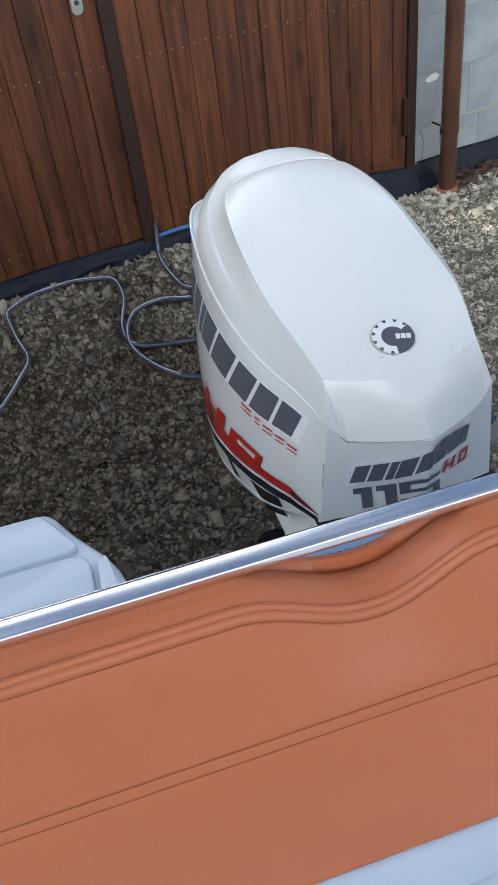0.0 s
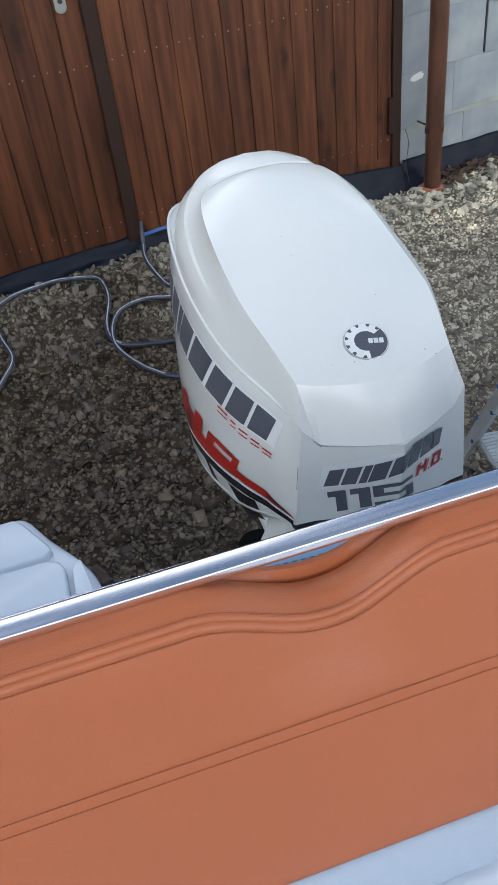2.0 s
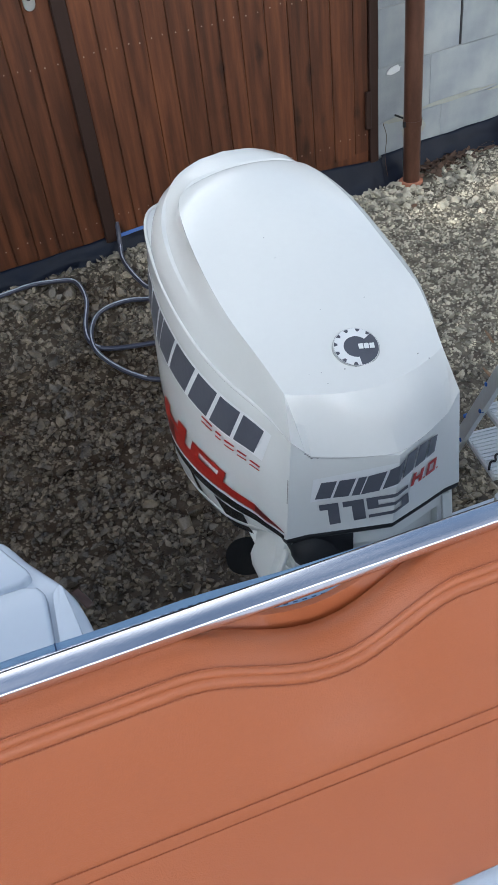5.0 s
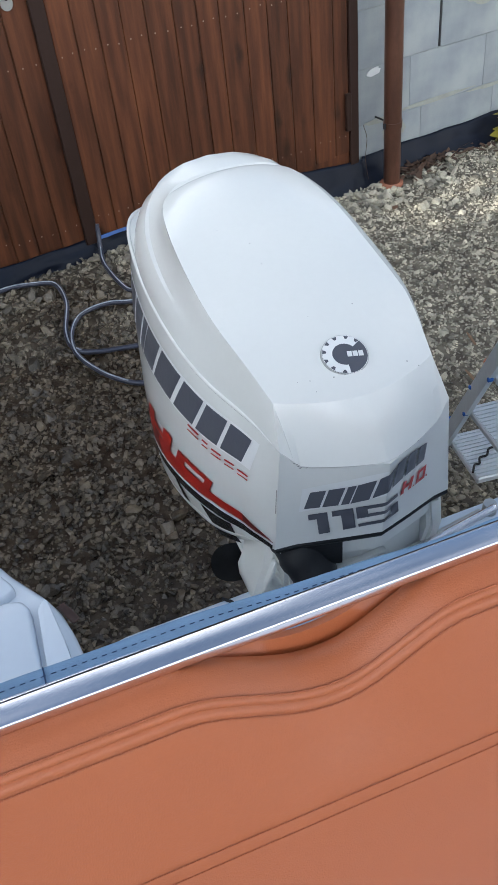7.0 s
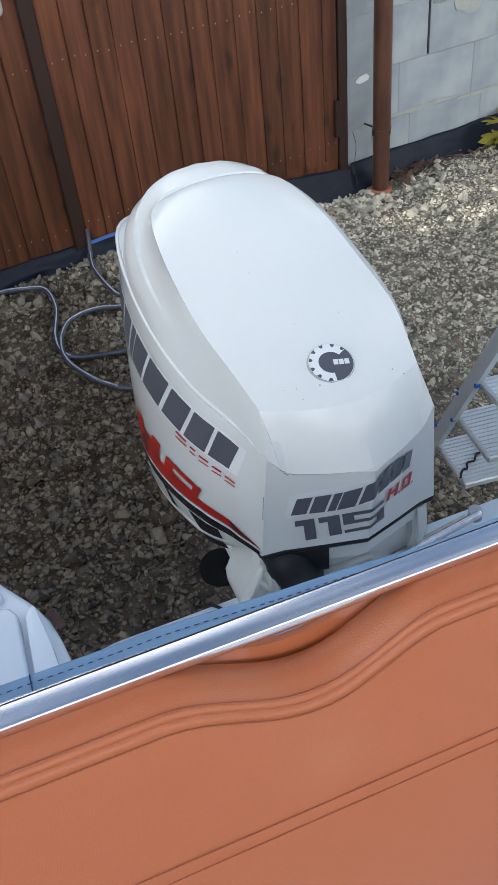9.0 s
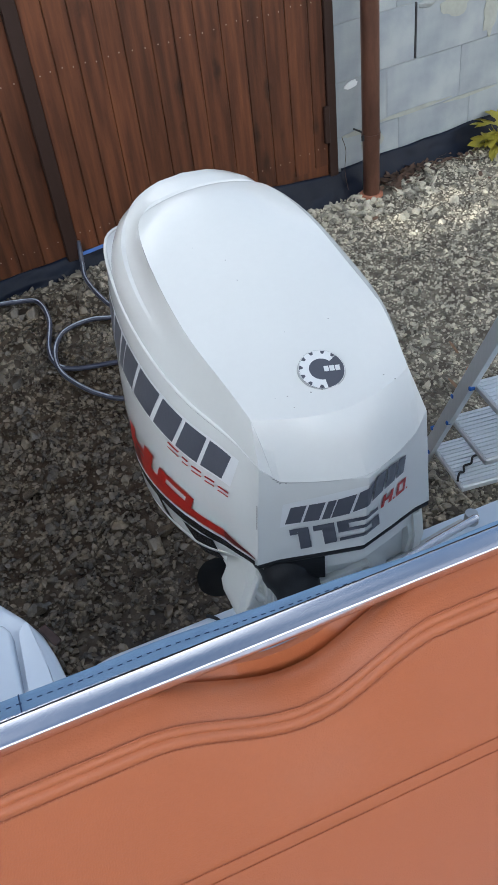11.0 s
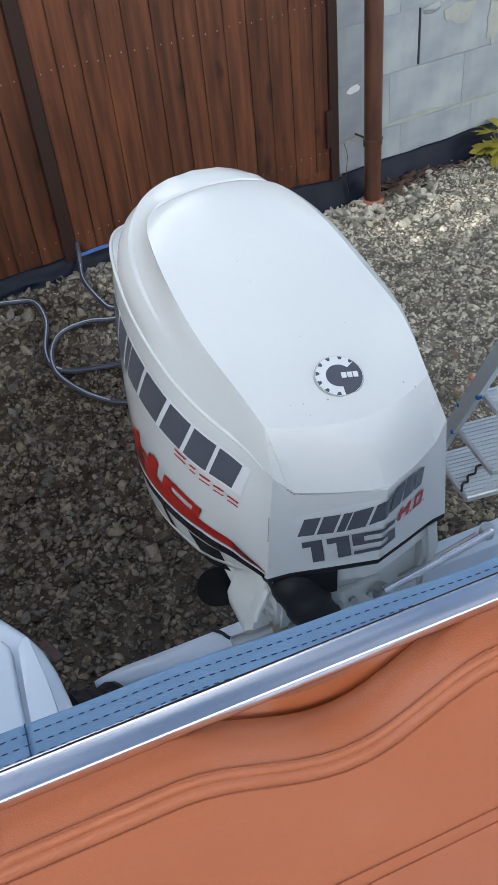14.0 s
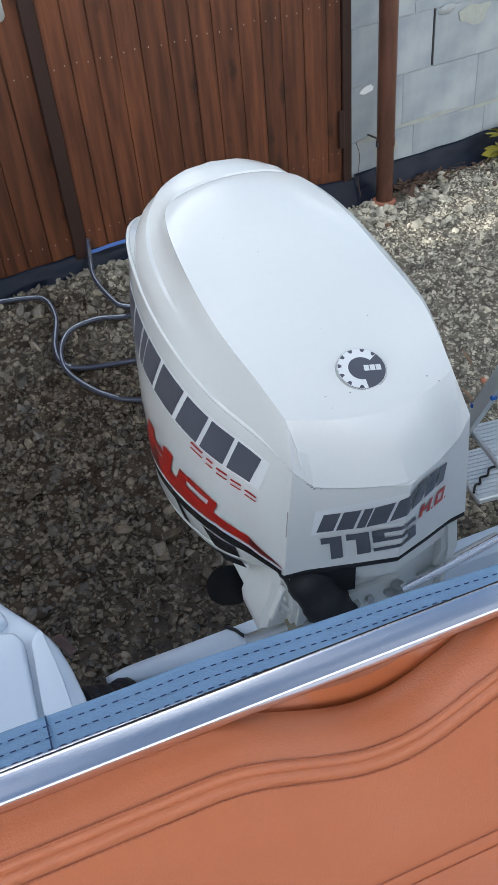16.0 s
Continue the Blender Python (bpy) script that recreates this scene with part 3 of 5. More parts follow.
def build_hose():
    hose = thing("garden_hose", pose(0, 0, 0), "dark grey-blue garden hose lying in loops on gravel", "hose")
    HOSES = (
        ((-0.55, 2.75), (-0.1, 3.05), (0.113, 3.24), (0.253, 3.38), (0.337, 3.49), (0.331, 3.66), (0.348, 3.87), (0.463, 4.02), (0.65, 4.05), (0.815, 4.0), (0.914, 3.86), (0.909, 3.68), (0.824, 3.49), (0.816, 3.375), (0.902, 3.308), (1.105, 3.258), (1.5, 3.2)),
        ((1.6, 3.42), (1.236, 3.52), (1.087, 3.58), (0.938, 3.56), (0.85, 3.475), (0.811, 3.36), (0.831, 3.25), (0.9, 3.105), (1.013, 2.993), (1.35, 2.85)),
        ((1.268, 4.06), (1.24, 4.0), (1.20, 3.86), (1.20, 3.67), (1.246, 3.57), (1.45, 3.45)),
    )
    for k, points in enumerate(HOSES):
        lift = 0.030 + 0.006 * k
        path = [Vector((p.x, p.y - 0.075 * smoothstep(3.80, 4.03, p.y) * (k == 0), ground_height(p.x, p.y) + lift + 0.006 * math.sin(9 * p.x + k))) for p in spline([(x, y, 0) for x, y in points], 10)]
        if k == 2:
            path[0].z += 0.12
            path[1].z += 0.10
            for j in range(2, 9):
                path[j].z += 0.09 * (1 - j / 9)
        ob = part("hose_length", tube(path, 0.0122, 12), M_HOSE, hose, smooth=60)
        # painted highlight: a thin pale stripe along the top
        n = len(path)
        line = [p + Vector((0, -0.0030, 0.0094)) for p in path[n // 8: n - n // 6]]
        part("stripe", tube(line, 0.0042, 6), M_HOSE_SHINE, ob, "pale highlight drawn as a stripe along the hose top", 60)

# ---- boat ----
BOAT = pose(0, 0.414, 0, 0, 0, -9.95)     # x along the stern to port, y aft


def dashes(path, length, gap, width, height, bm=None, normal=(0, 0, 1)):
    """A row of short stitches along path."""
    bm = bm or bmesh.new()
    path = [Vector(p) for p in path]
    nv = Vector(normal)
    run, want = 0.0, 0.0
    for a, b in zip(path[:-1], path[1:]):
        d = b - a
        step = d.length
        d.normalize()
        side = d.cross(nv).normalized() * width / 2
        while want < run + step:
            p = a + d * (want - run)
            q = p + d * length
            lift = nv * height
            v = [bm.verts.new(x) for x in (p - side, q - side, q + side, p + side, p - side * 0.5 + lift, q - side * 0.5 + lift, q + side * 0.5 + lift, p + side * 0.5 + lift)]
            for f in ((0, 1, 5, 4), (1, 2, 6, 5), (2, 3, 7, 6), (3, 0, 4, 7), (4, 5, 6, 7)):
                bm.faces.new([v[k] for k in f])
            want += length + gap
        run += step
    return bm


def dip(u):
    return 0.002 + 0.040 * (smoothstep(0.135, 0.242, u) - smoothstep(0.250, 0.345, u))


def bolster_profile(u):
    """Points (y, z) of the backrest from behind the roll down to the seat."""
    d = dip(u)
    e = 0.002 + 0.74 * (d - 0.002)      # the panel behind the roll dips less
    return [(0.024, 1.598), (0.024, 1.690 - e), (0.018, 1.728 - e), (0.010, 1.7390 - e), (0.004, 1.7400 - e), (-0.0005, 1.7350 - d), (-0.005, 1.7425 - d), (-0.015, 1.7440 - d), (-0.0295, 1.7440 - d),
            (-0.0338, 1.7380 - d), (-0.0360, 1.7378 - d), (-0.0378, 1.7363 - d), (-0.0387, 1.7342 - d), (-0.0385, 1.7330 - d), (-0.0405, 1.7322 - d), (-0.0423, 1.7303 - d), (-0.0428, 1.7277 - d), (-0.0429, 1.7258 - d), (-0.0442, 1.7238 - d),
            (-0.0500, 1.702 - d * 0.8), (-0.0600, 1.668 - d * 0.35), (-0.0735, 1.634), (-0.0782, 1.6237), (-0.0792, 1.6207), (-0.0815, 1.6165), (-0.0825, 1.6135), (-0.0875, 1.602), (-0.1040, 1.555), (-0.1200, 1.508), (-0.1290, 1.480), (-0.1300, 1.474)]


def build_seat():
    seat = thing("bench_seat", BOAT, "padded orange vinyl bench backrest with brown double stitching", "bench seat")
    us = [-0.75 + 0.0125 * k for k in range(173)]
    rows = [[(u, y, z) for y, z in bolster_profile(u)] for u in us]
    part("backrest", loft([list(r) for r in zip(*rows)]), M_VINYL, seat, "orange vinyl backrest with a dipped top roll", 75)
    for index, off, wide in ((9, 0.0012, 0.0013), (17, 0.0012, 0.0014), (22, 0.0008, 0.0011), (25, 0.0006, 0.0011)):
        line = []
        for u in us[10:-10]:
            y, z = bolster_profile(u)[index]
            line.append((u, y - off, z + off * 0.4))
        row = part("stitching", dashes(line, 0.0040, 0.0006, wide, 0.0005, normal=(0, -0.8, 0.6)), M_THREAD, seat)
        row["kind"] = "stuff"
    band = []
    for y, z in ((-0.1302, 1.4738), (-0.1345, 1.4735), (-0.140, 1.462), (-0.152, 1.434), (-0.158, 1.420)):
        band.append([(u, y, z) for u in us])
    part("welt_band", loft(band), M_VINYL_LIGHT, seat, "light grey vinyl band under the backrest", 75)
    cush = []
    for y, z in ((-0.145, 1.30), (-0.150, 1.412), (-0.156, 1.4245), (-0.168, 1.4275), (-0.20, 1.4285), (-0.30, 1.430), (-0.38, 1.43), (-0.42, 1.415), (-0.43, 1.38), (-0.43, 1.18)):
        cush.append([(u, y, z) for u in us])
    part("cushion", loft(cush), M_CUSHION, seat, "white vinyl seat cushion", 60)


def build_rail():
    ob = thing("stern_rail", BOAT, "polished stainless steel trim rail across the stern", "rail")
    # a flattened tube: rounded front, broad slightly crowned top, tight rear edge
    prof = [(-0.0118, 1.7405), (-0.0130, 1.7420), (-0.0136, 1.7450)]
    for k in range(6):
        a = radians(180 - 78 * k / 5)
        prof.append((-0.0116 + 0.0020 * math.cos(a), 1.7494 + 0.0020 * math.sin(a)))
    prof += [(-0.0090, 1.75185), (-0.0055, 1.75225), (-0.0020, 1.75235), (0.0012, 1.75215)]
    for k in range(6):
        a = radians(80 - 90 * k / 5)
        prof.append((0.0020 + 0.0022 * math.cos(a), 1.7499 + 0.0022 * math.sin(a)))
    prof.append((0.0042, 1.7440))
    us = [-0.75, -0.3, 0.0, 0.2, 0.4, 0.8, 1.35]
    part("rail", loft([[(u, y, z) for u in us] for y, z in prof + [prof[0]]]), M_CHROME, ob, smooth=40)
    # thin bright line behind the rail, tapering away to port
    bead = [(-0.75 + 0.05 * k, 0.0052, 1.7512) for k in range(19)]
    part("bead", tube(bead, [0.0019 * min(1.0, (18.2 - k) / 6) for k in range(19)], 8), M_CHROME, ob, "thin bright tapering line behind the rail", 60)
    # thin dark line along the rear edge of the rail
    part("gasket", box(-0.75, 1.35, 0.0043, 0.0060, 1.7430, 1.7500, bevel=0.0005), M_BLACK, ob, "thin dark strip behind the rail")
    for u in (-0.5, -0.12, 0.62, 1.1):
        part("bracket", box(u - 0.012, u + 0.012, -0.006, 0.003, 1.60, 1.748, bevel=0.002), M_STEEL, ob, "steel rail bracket")


def build_strap():
    ob = thing("tie_down_strap", BOAT, "faded blue woven tie-down strap with dark stitch rows", "strap")
    us = [-0.75 + 0.02 * k for k in range(105)]

    def height(u, s):
        return 1.6000 + 0.0016 * noise.noise((u * 7, s * 30, 3)) + 0.0008 * math.sin(u * 40)

    def drift(u):
        return 0.055 * min(max(0.0, u - 0.16), 0.30)

    rows = []
    n = 12
    for k in range(n + 1):
        s = lerp(0.0830, 0.1395, k / n)
        rows.append([(u, s - drift(u) + 0.0012 * noise.noise((u * 9, k * 0.2, 8)), height(u, s) - 0.0012 * (abs(2 * k / n - 1) ** 6)) for u in us])
    web = part("webbing", loft(rows), M_STRAP, ob, smooth=70)
    sol = web.modifiers.new("thick", "SOLIDIFY")
    sol.thickness = 0.0022
    sol.offset = -1
    for s in (0.0890, 0.0990, 0.1090, 0.1190, 0.1290):
        row = part("stitching", dashes([(u, s - drift(u), height(u, s) + 0.0002) for u in us], 0.0046, 0.0044, 0.0011, 0.0005), M_STRAP_THREAD, ob)
        row["kind"] = "stuff"
    part("seam", box(0.0445, 0.0458, 0.085, 0.138, 1.6008, 1.6022, bevel=0.0004), M_STRAP_THREAD, ob, "sewn seam across the strap")


def deck_outline():
    pts = [(-0.75, 0.664), (-0.10, 0.658), (-0.055, 0.655), (-0.042, 0.640), (-0.016, 0.588), (0.024, 0.526), (0.042, 0.488), (0.053, 0.440), (0.060, 0.39), (0.062, 0.117), (-0.75, 0.117)]
    return pts


def raised_pad(outline, z, lift, soft):
    """A pad that stands a little proud of its deck, with soft edges."""
    bm = plate(outline, lift)
    top = [e for e in bm.edges if all(v.co.z > lift * 0.5 for v in e.verts)]
    side = [e for e in bm.edges if abs(e.verts[0].co.z - e.verts[1].co.z) > lift * 0.5]
    bmesh.ops.bevel(bm, geom=side, offset=soft * 0.8, segments=2, affect="EDGES", profile=0.5, clamp_overlap=True)
    top = [e for e in bm.edges if all(v.co.z > lift * 0.9 for v in e.verts)]
    bmesh.ops.bevel(bm, geom=top, offset=soft, segments=3, affect="EDGES", profile=0.5, clamp_overlap=True)
    return move(bm, pose(0, 0, z))


def build_boat():
    boat = thing("motorboat", BOAT, "white fibreglass motorboat, its stern with an open motor well", "boat")
    deck = raised_pad(deck_outline(), 1.0, 0.270, 0.010)
    part("stern_deck", deck, M_GELCOAT, boat, "glossy white moulded stern deck with raised pads", 50)
    rear = raised_pad([(-0.74, 0.645), (-0.066, 0.638), (-0.054, 0.626), (-0.016, 0.556), (-0.013, 0.543), (-0.028, 0.533), (-0.74, 0.535)], 1.262, 0.022, 0.0045)
    part("deck_pad", rear, M_GELCOAT, boat, smooth=50)
    pad = raised_pad([(-0.74, 0.521), (-0.026, 0.519), (-0.006, 0.511), (0.003, 0.494), (0.001, 0.36), (-0.004, 0.13), (-0.74, 0.13)], 1.262, 0.028, 0.0050)
    part("deck_pad", pad, M_GELCOAT, boat, smooth=50)
    wedge = raised_pad([(0.013, 0.484), (0.022, 0.500), (0.029, 0.499), (0.032, 0.478), (0.040, 0.42), (0.044, 0.36), (0.046, 0.13), (0.007, 0.13), (0.010, 0.40)], 1.262, 0.028, 0.0045)
    part("deck_pad", wedge, M_GELCOAT, boat, smooth=50)
    # transom, cut low for the motor
    top = bmesh.new()
    us = [0.086, 0.10, 0.118, 0.14, 0.2, 0.33, 0.5, 0.8, 1.2, 1.5]
    back = [0.612, 0.617, 0.620, 0.621, 0.621, 0.622, 0.625, 0.631, 0.636, 0.638]
    front = [0.605, 0.596, 0.588, 0.582, 0.576, 0.571, 0.570, 0.568, 0.567, 0.567]
    loft([[(u, y, z) for u, y in zip(us, rim)] for rim, z in ((front, 0.45), (front, 0.992), ([y + 0.004 for y in front], 0.998), ([lerp(a, b, 0.5) for a, b in zip(front, back)], 1.0), ([y - 0.004 for y in back], 0.998), (back, 0.992), (back, 0.45))], bm=top)
    part("transom", top, M_GELCOAT, boat, "white transom with a rounded top edge", 50)
    part("gasket", tube(spline([(0.305, 0.622, 1.0005), (0.318, 0.606, 1.0025), (0.327, 0.590, 1.0015), (0.345, 0.580, 0.997), (0.36, 0.577, 0.98)], 5), 0.0032, 8), M_BLACK, boat, "black rubber gasket over the transom", 60)
    # motor well: floor, front wall and coaming under the strap
    part("well_floor", box(0.056, 1.4, 0.100, 0.60, 0.66, 0.70, bevel=0.006), M_WELL, boat, "grey-white floor of the motor well")
    part("coaming", box(-0.75, 1.4, 0.0020, 0.112, 0.70, 1.5975, bevel=0.005, segments=2), M_GELCOAT, boat, smooth=50)
    part("hull_side", box(1.40, 1.46, -3.2, 0.62, 0.45, 1.66, bevel=0.02, segments=2), M_GELCOAT, boat, smooth=50)
    part("hull_side", box(-0.86, -0.80, -3.2, 0.62, 0.45, 1.66, bevel=0.02, segments=2), M_GELCOAT, boat, smooth=50)
    part("hull_bottom", box(-0.80, 1.40, -3.2, 0.57, 0.40, 0.50, bevel=0.02), M_GELCOAT, boat)
    part("cockpit_floor", box(-0.80, 1.40, -3.2, -0.02, 0.92, 0.96), M_WELL, boat, "grey-white cockpit floor")
    # bow
    rim = [(p.x, p.y) for p in spline([(1.46, -3.2, 0), (1.36, -3.9, 0), (0.95, -4.6, 0), (0.30, -5.0, 0), (-0.35, -4.6, 0), (-0.76, -3.9, 0), (-0.86, -3.2, 0)], 5)]
    part("bow", loft([[(lerp(0.30, x, f), lerp(-3.2, y, f), z) for x, y in rim] for f, z in ((0.70, 0.42), (0.82, 0.55), (0.93, 1.0), (1.0, 1.62))]), M_GELCOAT, boat, "white rounded bow", 60)
    part("foredeck", move(plate(rim, 0.04), pose(0, 0, 1.62)), M_GELCOAT, boat)
    # trailer bunks that carry the hull
    tr = thing("boat_trailer", BOAT, "galvanised trailer under the boat", "trailer")
    for u in (-0.35, 0.95):
        part("bunk", box(u - 0.05, u + 0.05, -3.1, 0.35, 0.30, 0.40, bevel=0.006), M_STEEL, tr)
    for v in (-2.4, -0.6):
        part("cross_beam", box(-0.7, 1.3, v - 0.04, v + 0.04, 0.22, 0.30, bevel=0.006), M_STEEL, tr)
    for u in (-0.78, 1.38):
        w = bmesh.new()
        bmesh.ops.create_cone(w, cap_ends=True, segments=28, radius1=0.27, radius2=0.27, depth=0.15)
        bmesh.ops.bevel(w, geom=[e for e in w.edges if len(e.link_faces) == 2 and any(len(f.verts) > 6 for f in e.link_faces)], offset=0.04, segments=3, affect="EDGES")
        part("wheel", move(w, pose(u, -1.4, 0.27, 0, 90, 0)), M_BLACK, tr, smooth=40)
    part("axle", tube([(-0.78, -1.4, 0.27), (1.38, -1.4, 0.27)], 0.03, 10), M_STEEL, tr, smooth=50)

    # small fittings
    # dark brown strip at the deck edge, built as a small glossy plate
    edge_plate = thing("stern_plate", BOAT @ pose(0.059, 0.474, 1.262, 0, 12, -64), "small dark brown plate on the deck edge", "reflector")
    part("lens", box(-0.030, 0.008, -0.010, 0.004, -0.003, 0.003, bevel=0.002), M_BROWN_GLOSS, edge_plate, smooth=40)
    boot = thing("cable_boot", BOAT, "black ribbed rubber cable boot and cable", "cable boot")
    path = spline([(0.040, 0.458, 1.137), (0.073, 0.473, 1.114), (0.105, 0.490, 1.082), (0.143, 0.506, 1.038), (0.17, 0.519, 0.996)], 9)
    part("boot", tube(path, [0.036 - 0.0006 * k + 0.0035 * (k % 4 < 2) for k in range(len(path))], 16), M_BLACK, boot, smooth=50)
    part("cable", tube(spline([(0.16, 0.510, 1.005), (0.22, 0.530, 0.972), (0.30, 0.545, 0.966), (0.345, 0.550, 0.990)], 6), 0.016, 10), M_BLACK, boot, smooth=60)
    part("tie", tube([(0.100, 0.4870, 1.0875), (0.105, 0.4895, 1.0825)], 0.0375, 16), M_DARK_STEEL, boot)


# ---- outboard motor ----
U0 = 0.547
MOTOR = BOAT @ pose(U0, 0, 0)
# rim points from the nose to the tail of one side: (half width, y, z) at the seam, at the lower edge, and at the crease of the lid
NOSE = [((0.000, 0.439, 1.388), (0.000, 0.461, 1.224)), ((0.060, 0.471, 1.381), (0.066, 0.488, 1.213)), ((0.113, 0.506, 1.374), (0.126, 0.516, 1.200))]
SIDE = [((0.140, 0.514, 1.405), (0.160, 0.526, 1.193), (0.130, 0.555, 1.466)),
        ((0.155, 0.612, 1.410), (0.184, 0.610, 1.154), (0.145, 0.635, 1.497)),
        ((0.180, 0.700, 1.412), (0.215, 0.700, 1.116), (0.155, 0.704, 1.511)),
        ((0.200, 0.816, 1.423), (0.241, 0.840, 1.078), (0.158, 0.810, 1.525)),
        ((0.206, 0.963, 1.438), (0.246, 0.980, 1.036), (0.154, 0.945, 1.554)),
        ((0.200, 1.090, 1.462), (0.230, 1.100, 1.010), (0.138, 1.052, 1.569)),
        ((0.180, 1.200, 1.502), (0.190, 1.215, 1.010), (0.112, 1.083, 1.581)),
        ((0.105, 1.275, 1.482), (0.110, 1.290, 1.000), (0.060, 1.092, 1.589)),
        ((0.000, 1.300, 1.470), (0.000, 1.315, 1.000), (0.000, 1.094, 1.592))]


def side_tables(steps=5):
    return [spline([s[k] for s in SIDE], steps) for k in range(3)]


SEAM, LOWER, CREASE = side_tables()
NS = len(SEAM)
COVER = spline([s[0] for s in SIDE[:6]] + [(0.166, 1.182, 1.496), (0.092, 1.240, 1.505), (0.000, 1.258, 1.510)], 5)   # foot of the engine cover
# ridge of the shoulder, which rises aft into the hood behind the lid
RIDGE = spline([Vector(a[0]).lerp(Vector(a[2]), 0.46) for a in SIDE[:3]]
               + [(0.181, 0.813, 1.470), (0.186, 0.956, 1.492), (0.173, 1.078, 1.518), (0.145, 1.132, 1.549), (0.082, 1.152, 1.589), (0.000, 1.160, 1.599)], 5)


def eased(line, k0, k1, passes):
    """Takes small kinks out of a line between two of its points."""
    line = [Vector(p) for p in line]
    for _ in range(passes):
        line = [p if not k0 <= k < k1 else p * 0.5 + (line[k - 1] + line[k + 1]) * 0.25 for k, p in enumerate(line)]
    return line


RIDGE, CREASE, COVER, SEAM = (eased(line, 4, NS - 4, 6) for line in (RIDGE, CREASE, COVER, SEAM))
HOOD_LEAN = -0.010      # the hood sits a little to starboard


def skirt_point(i, h):
    """A point of the lower cowl: i along the side from the front corner, h from the seam (0) down (1)."""
    i = min(max(i, 0.0), NS - 1.001)
    k, t = int(i), i - int(i)
    a, b = SEAM[k].lerp(SEAM[k + 1], t), LOWER[k].lerp(LOWER[k + 1], t)
    p = a.lerp(b, h)
    out = Vector((p.x, (p.y - 0.85) * 0.6, 0))
    if out.length > 1e-6:
        out.normalize()
    bulge = 0.016 * math.sin(math.pi * min(max(h, 0), 1)) * smoothstep(0.0, 4.0, i)
    return p + out * bulge, out


def front_point(s, h):
    """A point of the front of the skirt: s from -1 (starboard corner) to 1, h from the lip (0) down (1)."""
    row = [*NOSE, SIDE[0][:2]]
    x = min(abs(s), 0.9999) * 3
    k = int(x)
    a = Vector(row[k][0]).lerp(Vector(row[k + 1][0]), x - k)
    b = Vector(row[k][1]).lerp(Vector(row[k + 1][1]), x - k)
    p = a.lerp(b, h)
    p.x *= 1 if s >= 0 else -1
    return p, Vector((0.5 if s >= 0 else -0.5, -0.86, 0.0))


LID_CENTRE = []


def mirror(p):
    return Vector((-p[0], p[1], p[2]))


def build_motor():
    motor = thing("outboard_motor", MOTOR, "white outboard motor with grey and red decals, on the transom", "outboard motor")
    # skirt
    hs = [0, 0.04, 0.15, 0.3, 0.45, 0.6, 0.75, 0.88, 0.97, 1.0]
    rows = []
    for h in hs:
        half = [Vector(a).lerp(Vector(b), h) for a, b in NOSE[1:]] + [skirt_point(k, h)[0] for k in range(NS - 1)] + [Vector(SEAM[-1]).lerp(Vector(LOWER[-1]), h) + Vector((0, 0.016 * 0.6 * math.sin(math.pi * h), 0))]
        nose = Vector(NOSE[0][0]).lerp(Vector(NOSE[0][1]), h)
        rows.append([nose] + half + [mirror(p) for p in half[-2::-1]])
    shrink = lambda row, f, dz: [Vector((p.x * f, lerp(0.87, p.y, f), p.z + dz)) for p in row]
    rows = [shrink(rows[0], 0.80, -0.012), shrink(rows[0], 0.955, -0.004)] + [shrink(rows[0], 0.985, -0.001)] + rows + [shrink(rows[-1], 0.985, -0.004), shrink(rows[-1], 0.94, -0.002)]
    part("lower_cowl", loft(rows, close_rows=True), M_COWL, motor, "white lower cowl with a pointed front", 32)
    # dark gasket under the skirt
    low = [Vector((p.x * 0.982, lerp(0.87, p.y, 0.982), p.z - 0.007)) for p in rows[-3]]
    half = len(low) // 2
    low = [p for p in low[:half:-1] if p.y < 0.535][::-1] + [low[0]] + [p for p in low[1:half + 1] if p.y < 0.535]
    part("gasket", tube(low, 0.007, 8), M_BLACK, motor, "black rubber gasket line", 60)

    # upper cowl: shoulders, front facet and lid in one skin
    bm = bmesh.new()
    side = []
    for k in range(NS):
        a, r, c = COVER[k], RIDGE[k], CREASE[k]
        fin = smoothstep(13, 24, k)
        hood = smoothstep(26, 33, k)
        out = Vector((a.x, (a.y - 0.85) * smoothstep(24, NS - 1, k) * 2, 0)).normalized()
        col = [Vector((a.x * 0.985, lerp(0.87, a.y, 0.985), a.z - 0.004)), a.lerp(r, 0.04)]
        for t in (0.3, 0.6, 0.86):
            col.append(a.lerp(r, t) + (out + Vector((0, 0, 0.6))) * (0.005 * fin + 0.003 * hood) * math.sin(math.pi * t))
        col.append(r.copy())
        sag = Vector((-0.55, 0.1, -0.8)) * lerp(0.011 * fin, 0.0, hood) + Vector((0, 0.012, 0.006)) * hood
        for t in (0.10, 0.35, 0.65, 0.93):
            col.append(r.lerp(c, t) + sag * min(1.0, 2.2 * math.sin(math.pi * t)))
        step = 0.0030 * smoothstep(5, 20, k)
        col.append(c + Vector((0, 0, -step)))
        col.append(c.copy())
        side.append(col)
    lean = lambda k, j: Vector((HOOD_LEAN * smoothstep(27, 35, k) * (1.0 if 3 <= j <= 7 else 0.0), 0, 0))
    left = [[bm.verts.new(mirror(p) + lean(k, j)) for j, p in enumerate(col)] for k, col in enumerate(side)]
    right = [[bm.verts.new(p + lean(k, j)) for j, p in enumerate(col)] if col[0].x > 1e-4 else None for k, col in enumerate(side)]
    right = [r if r is not None else left[k] for k, r in enumerate(right)]
    for rows_ in (left, right):
        for a, b in zip(rows_[:-1], rows_[1:]):
            for j in range(len(a) - 1):
                f = (a[j], b[j], b[j + 1], a[j + 1])
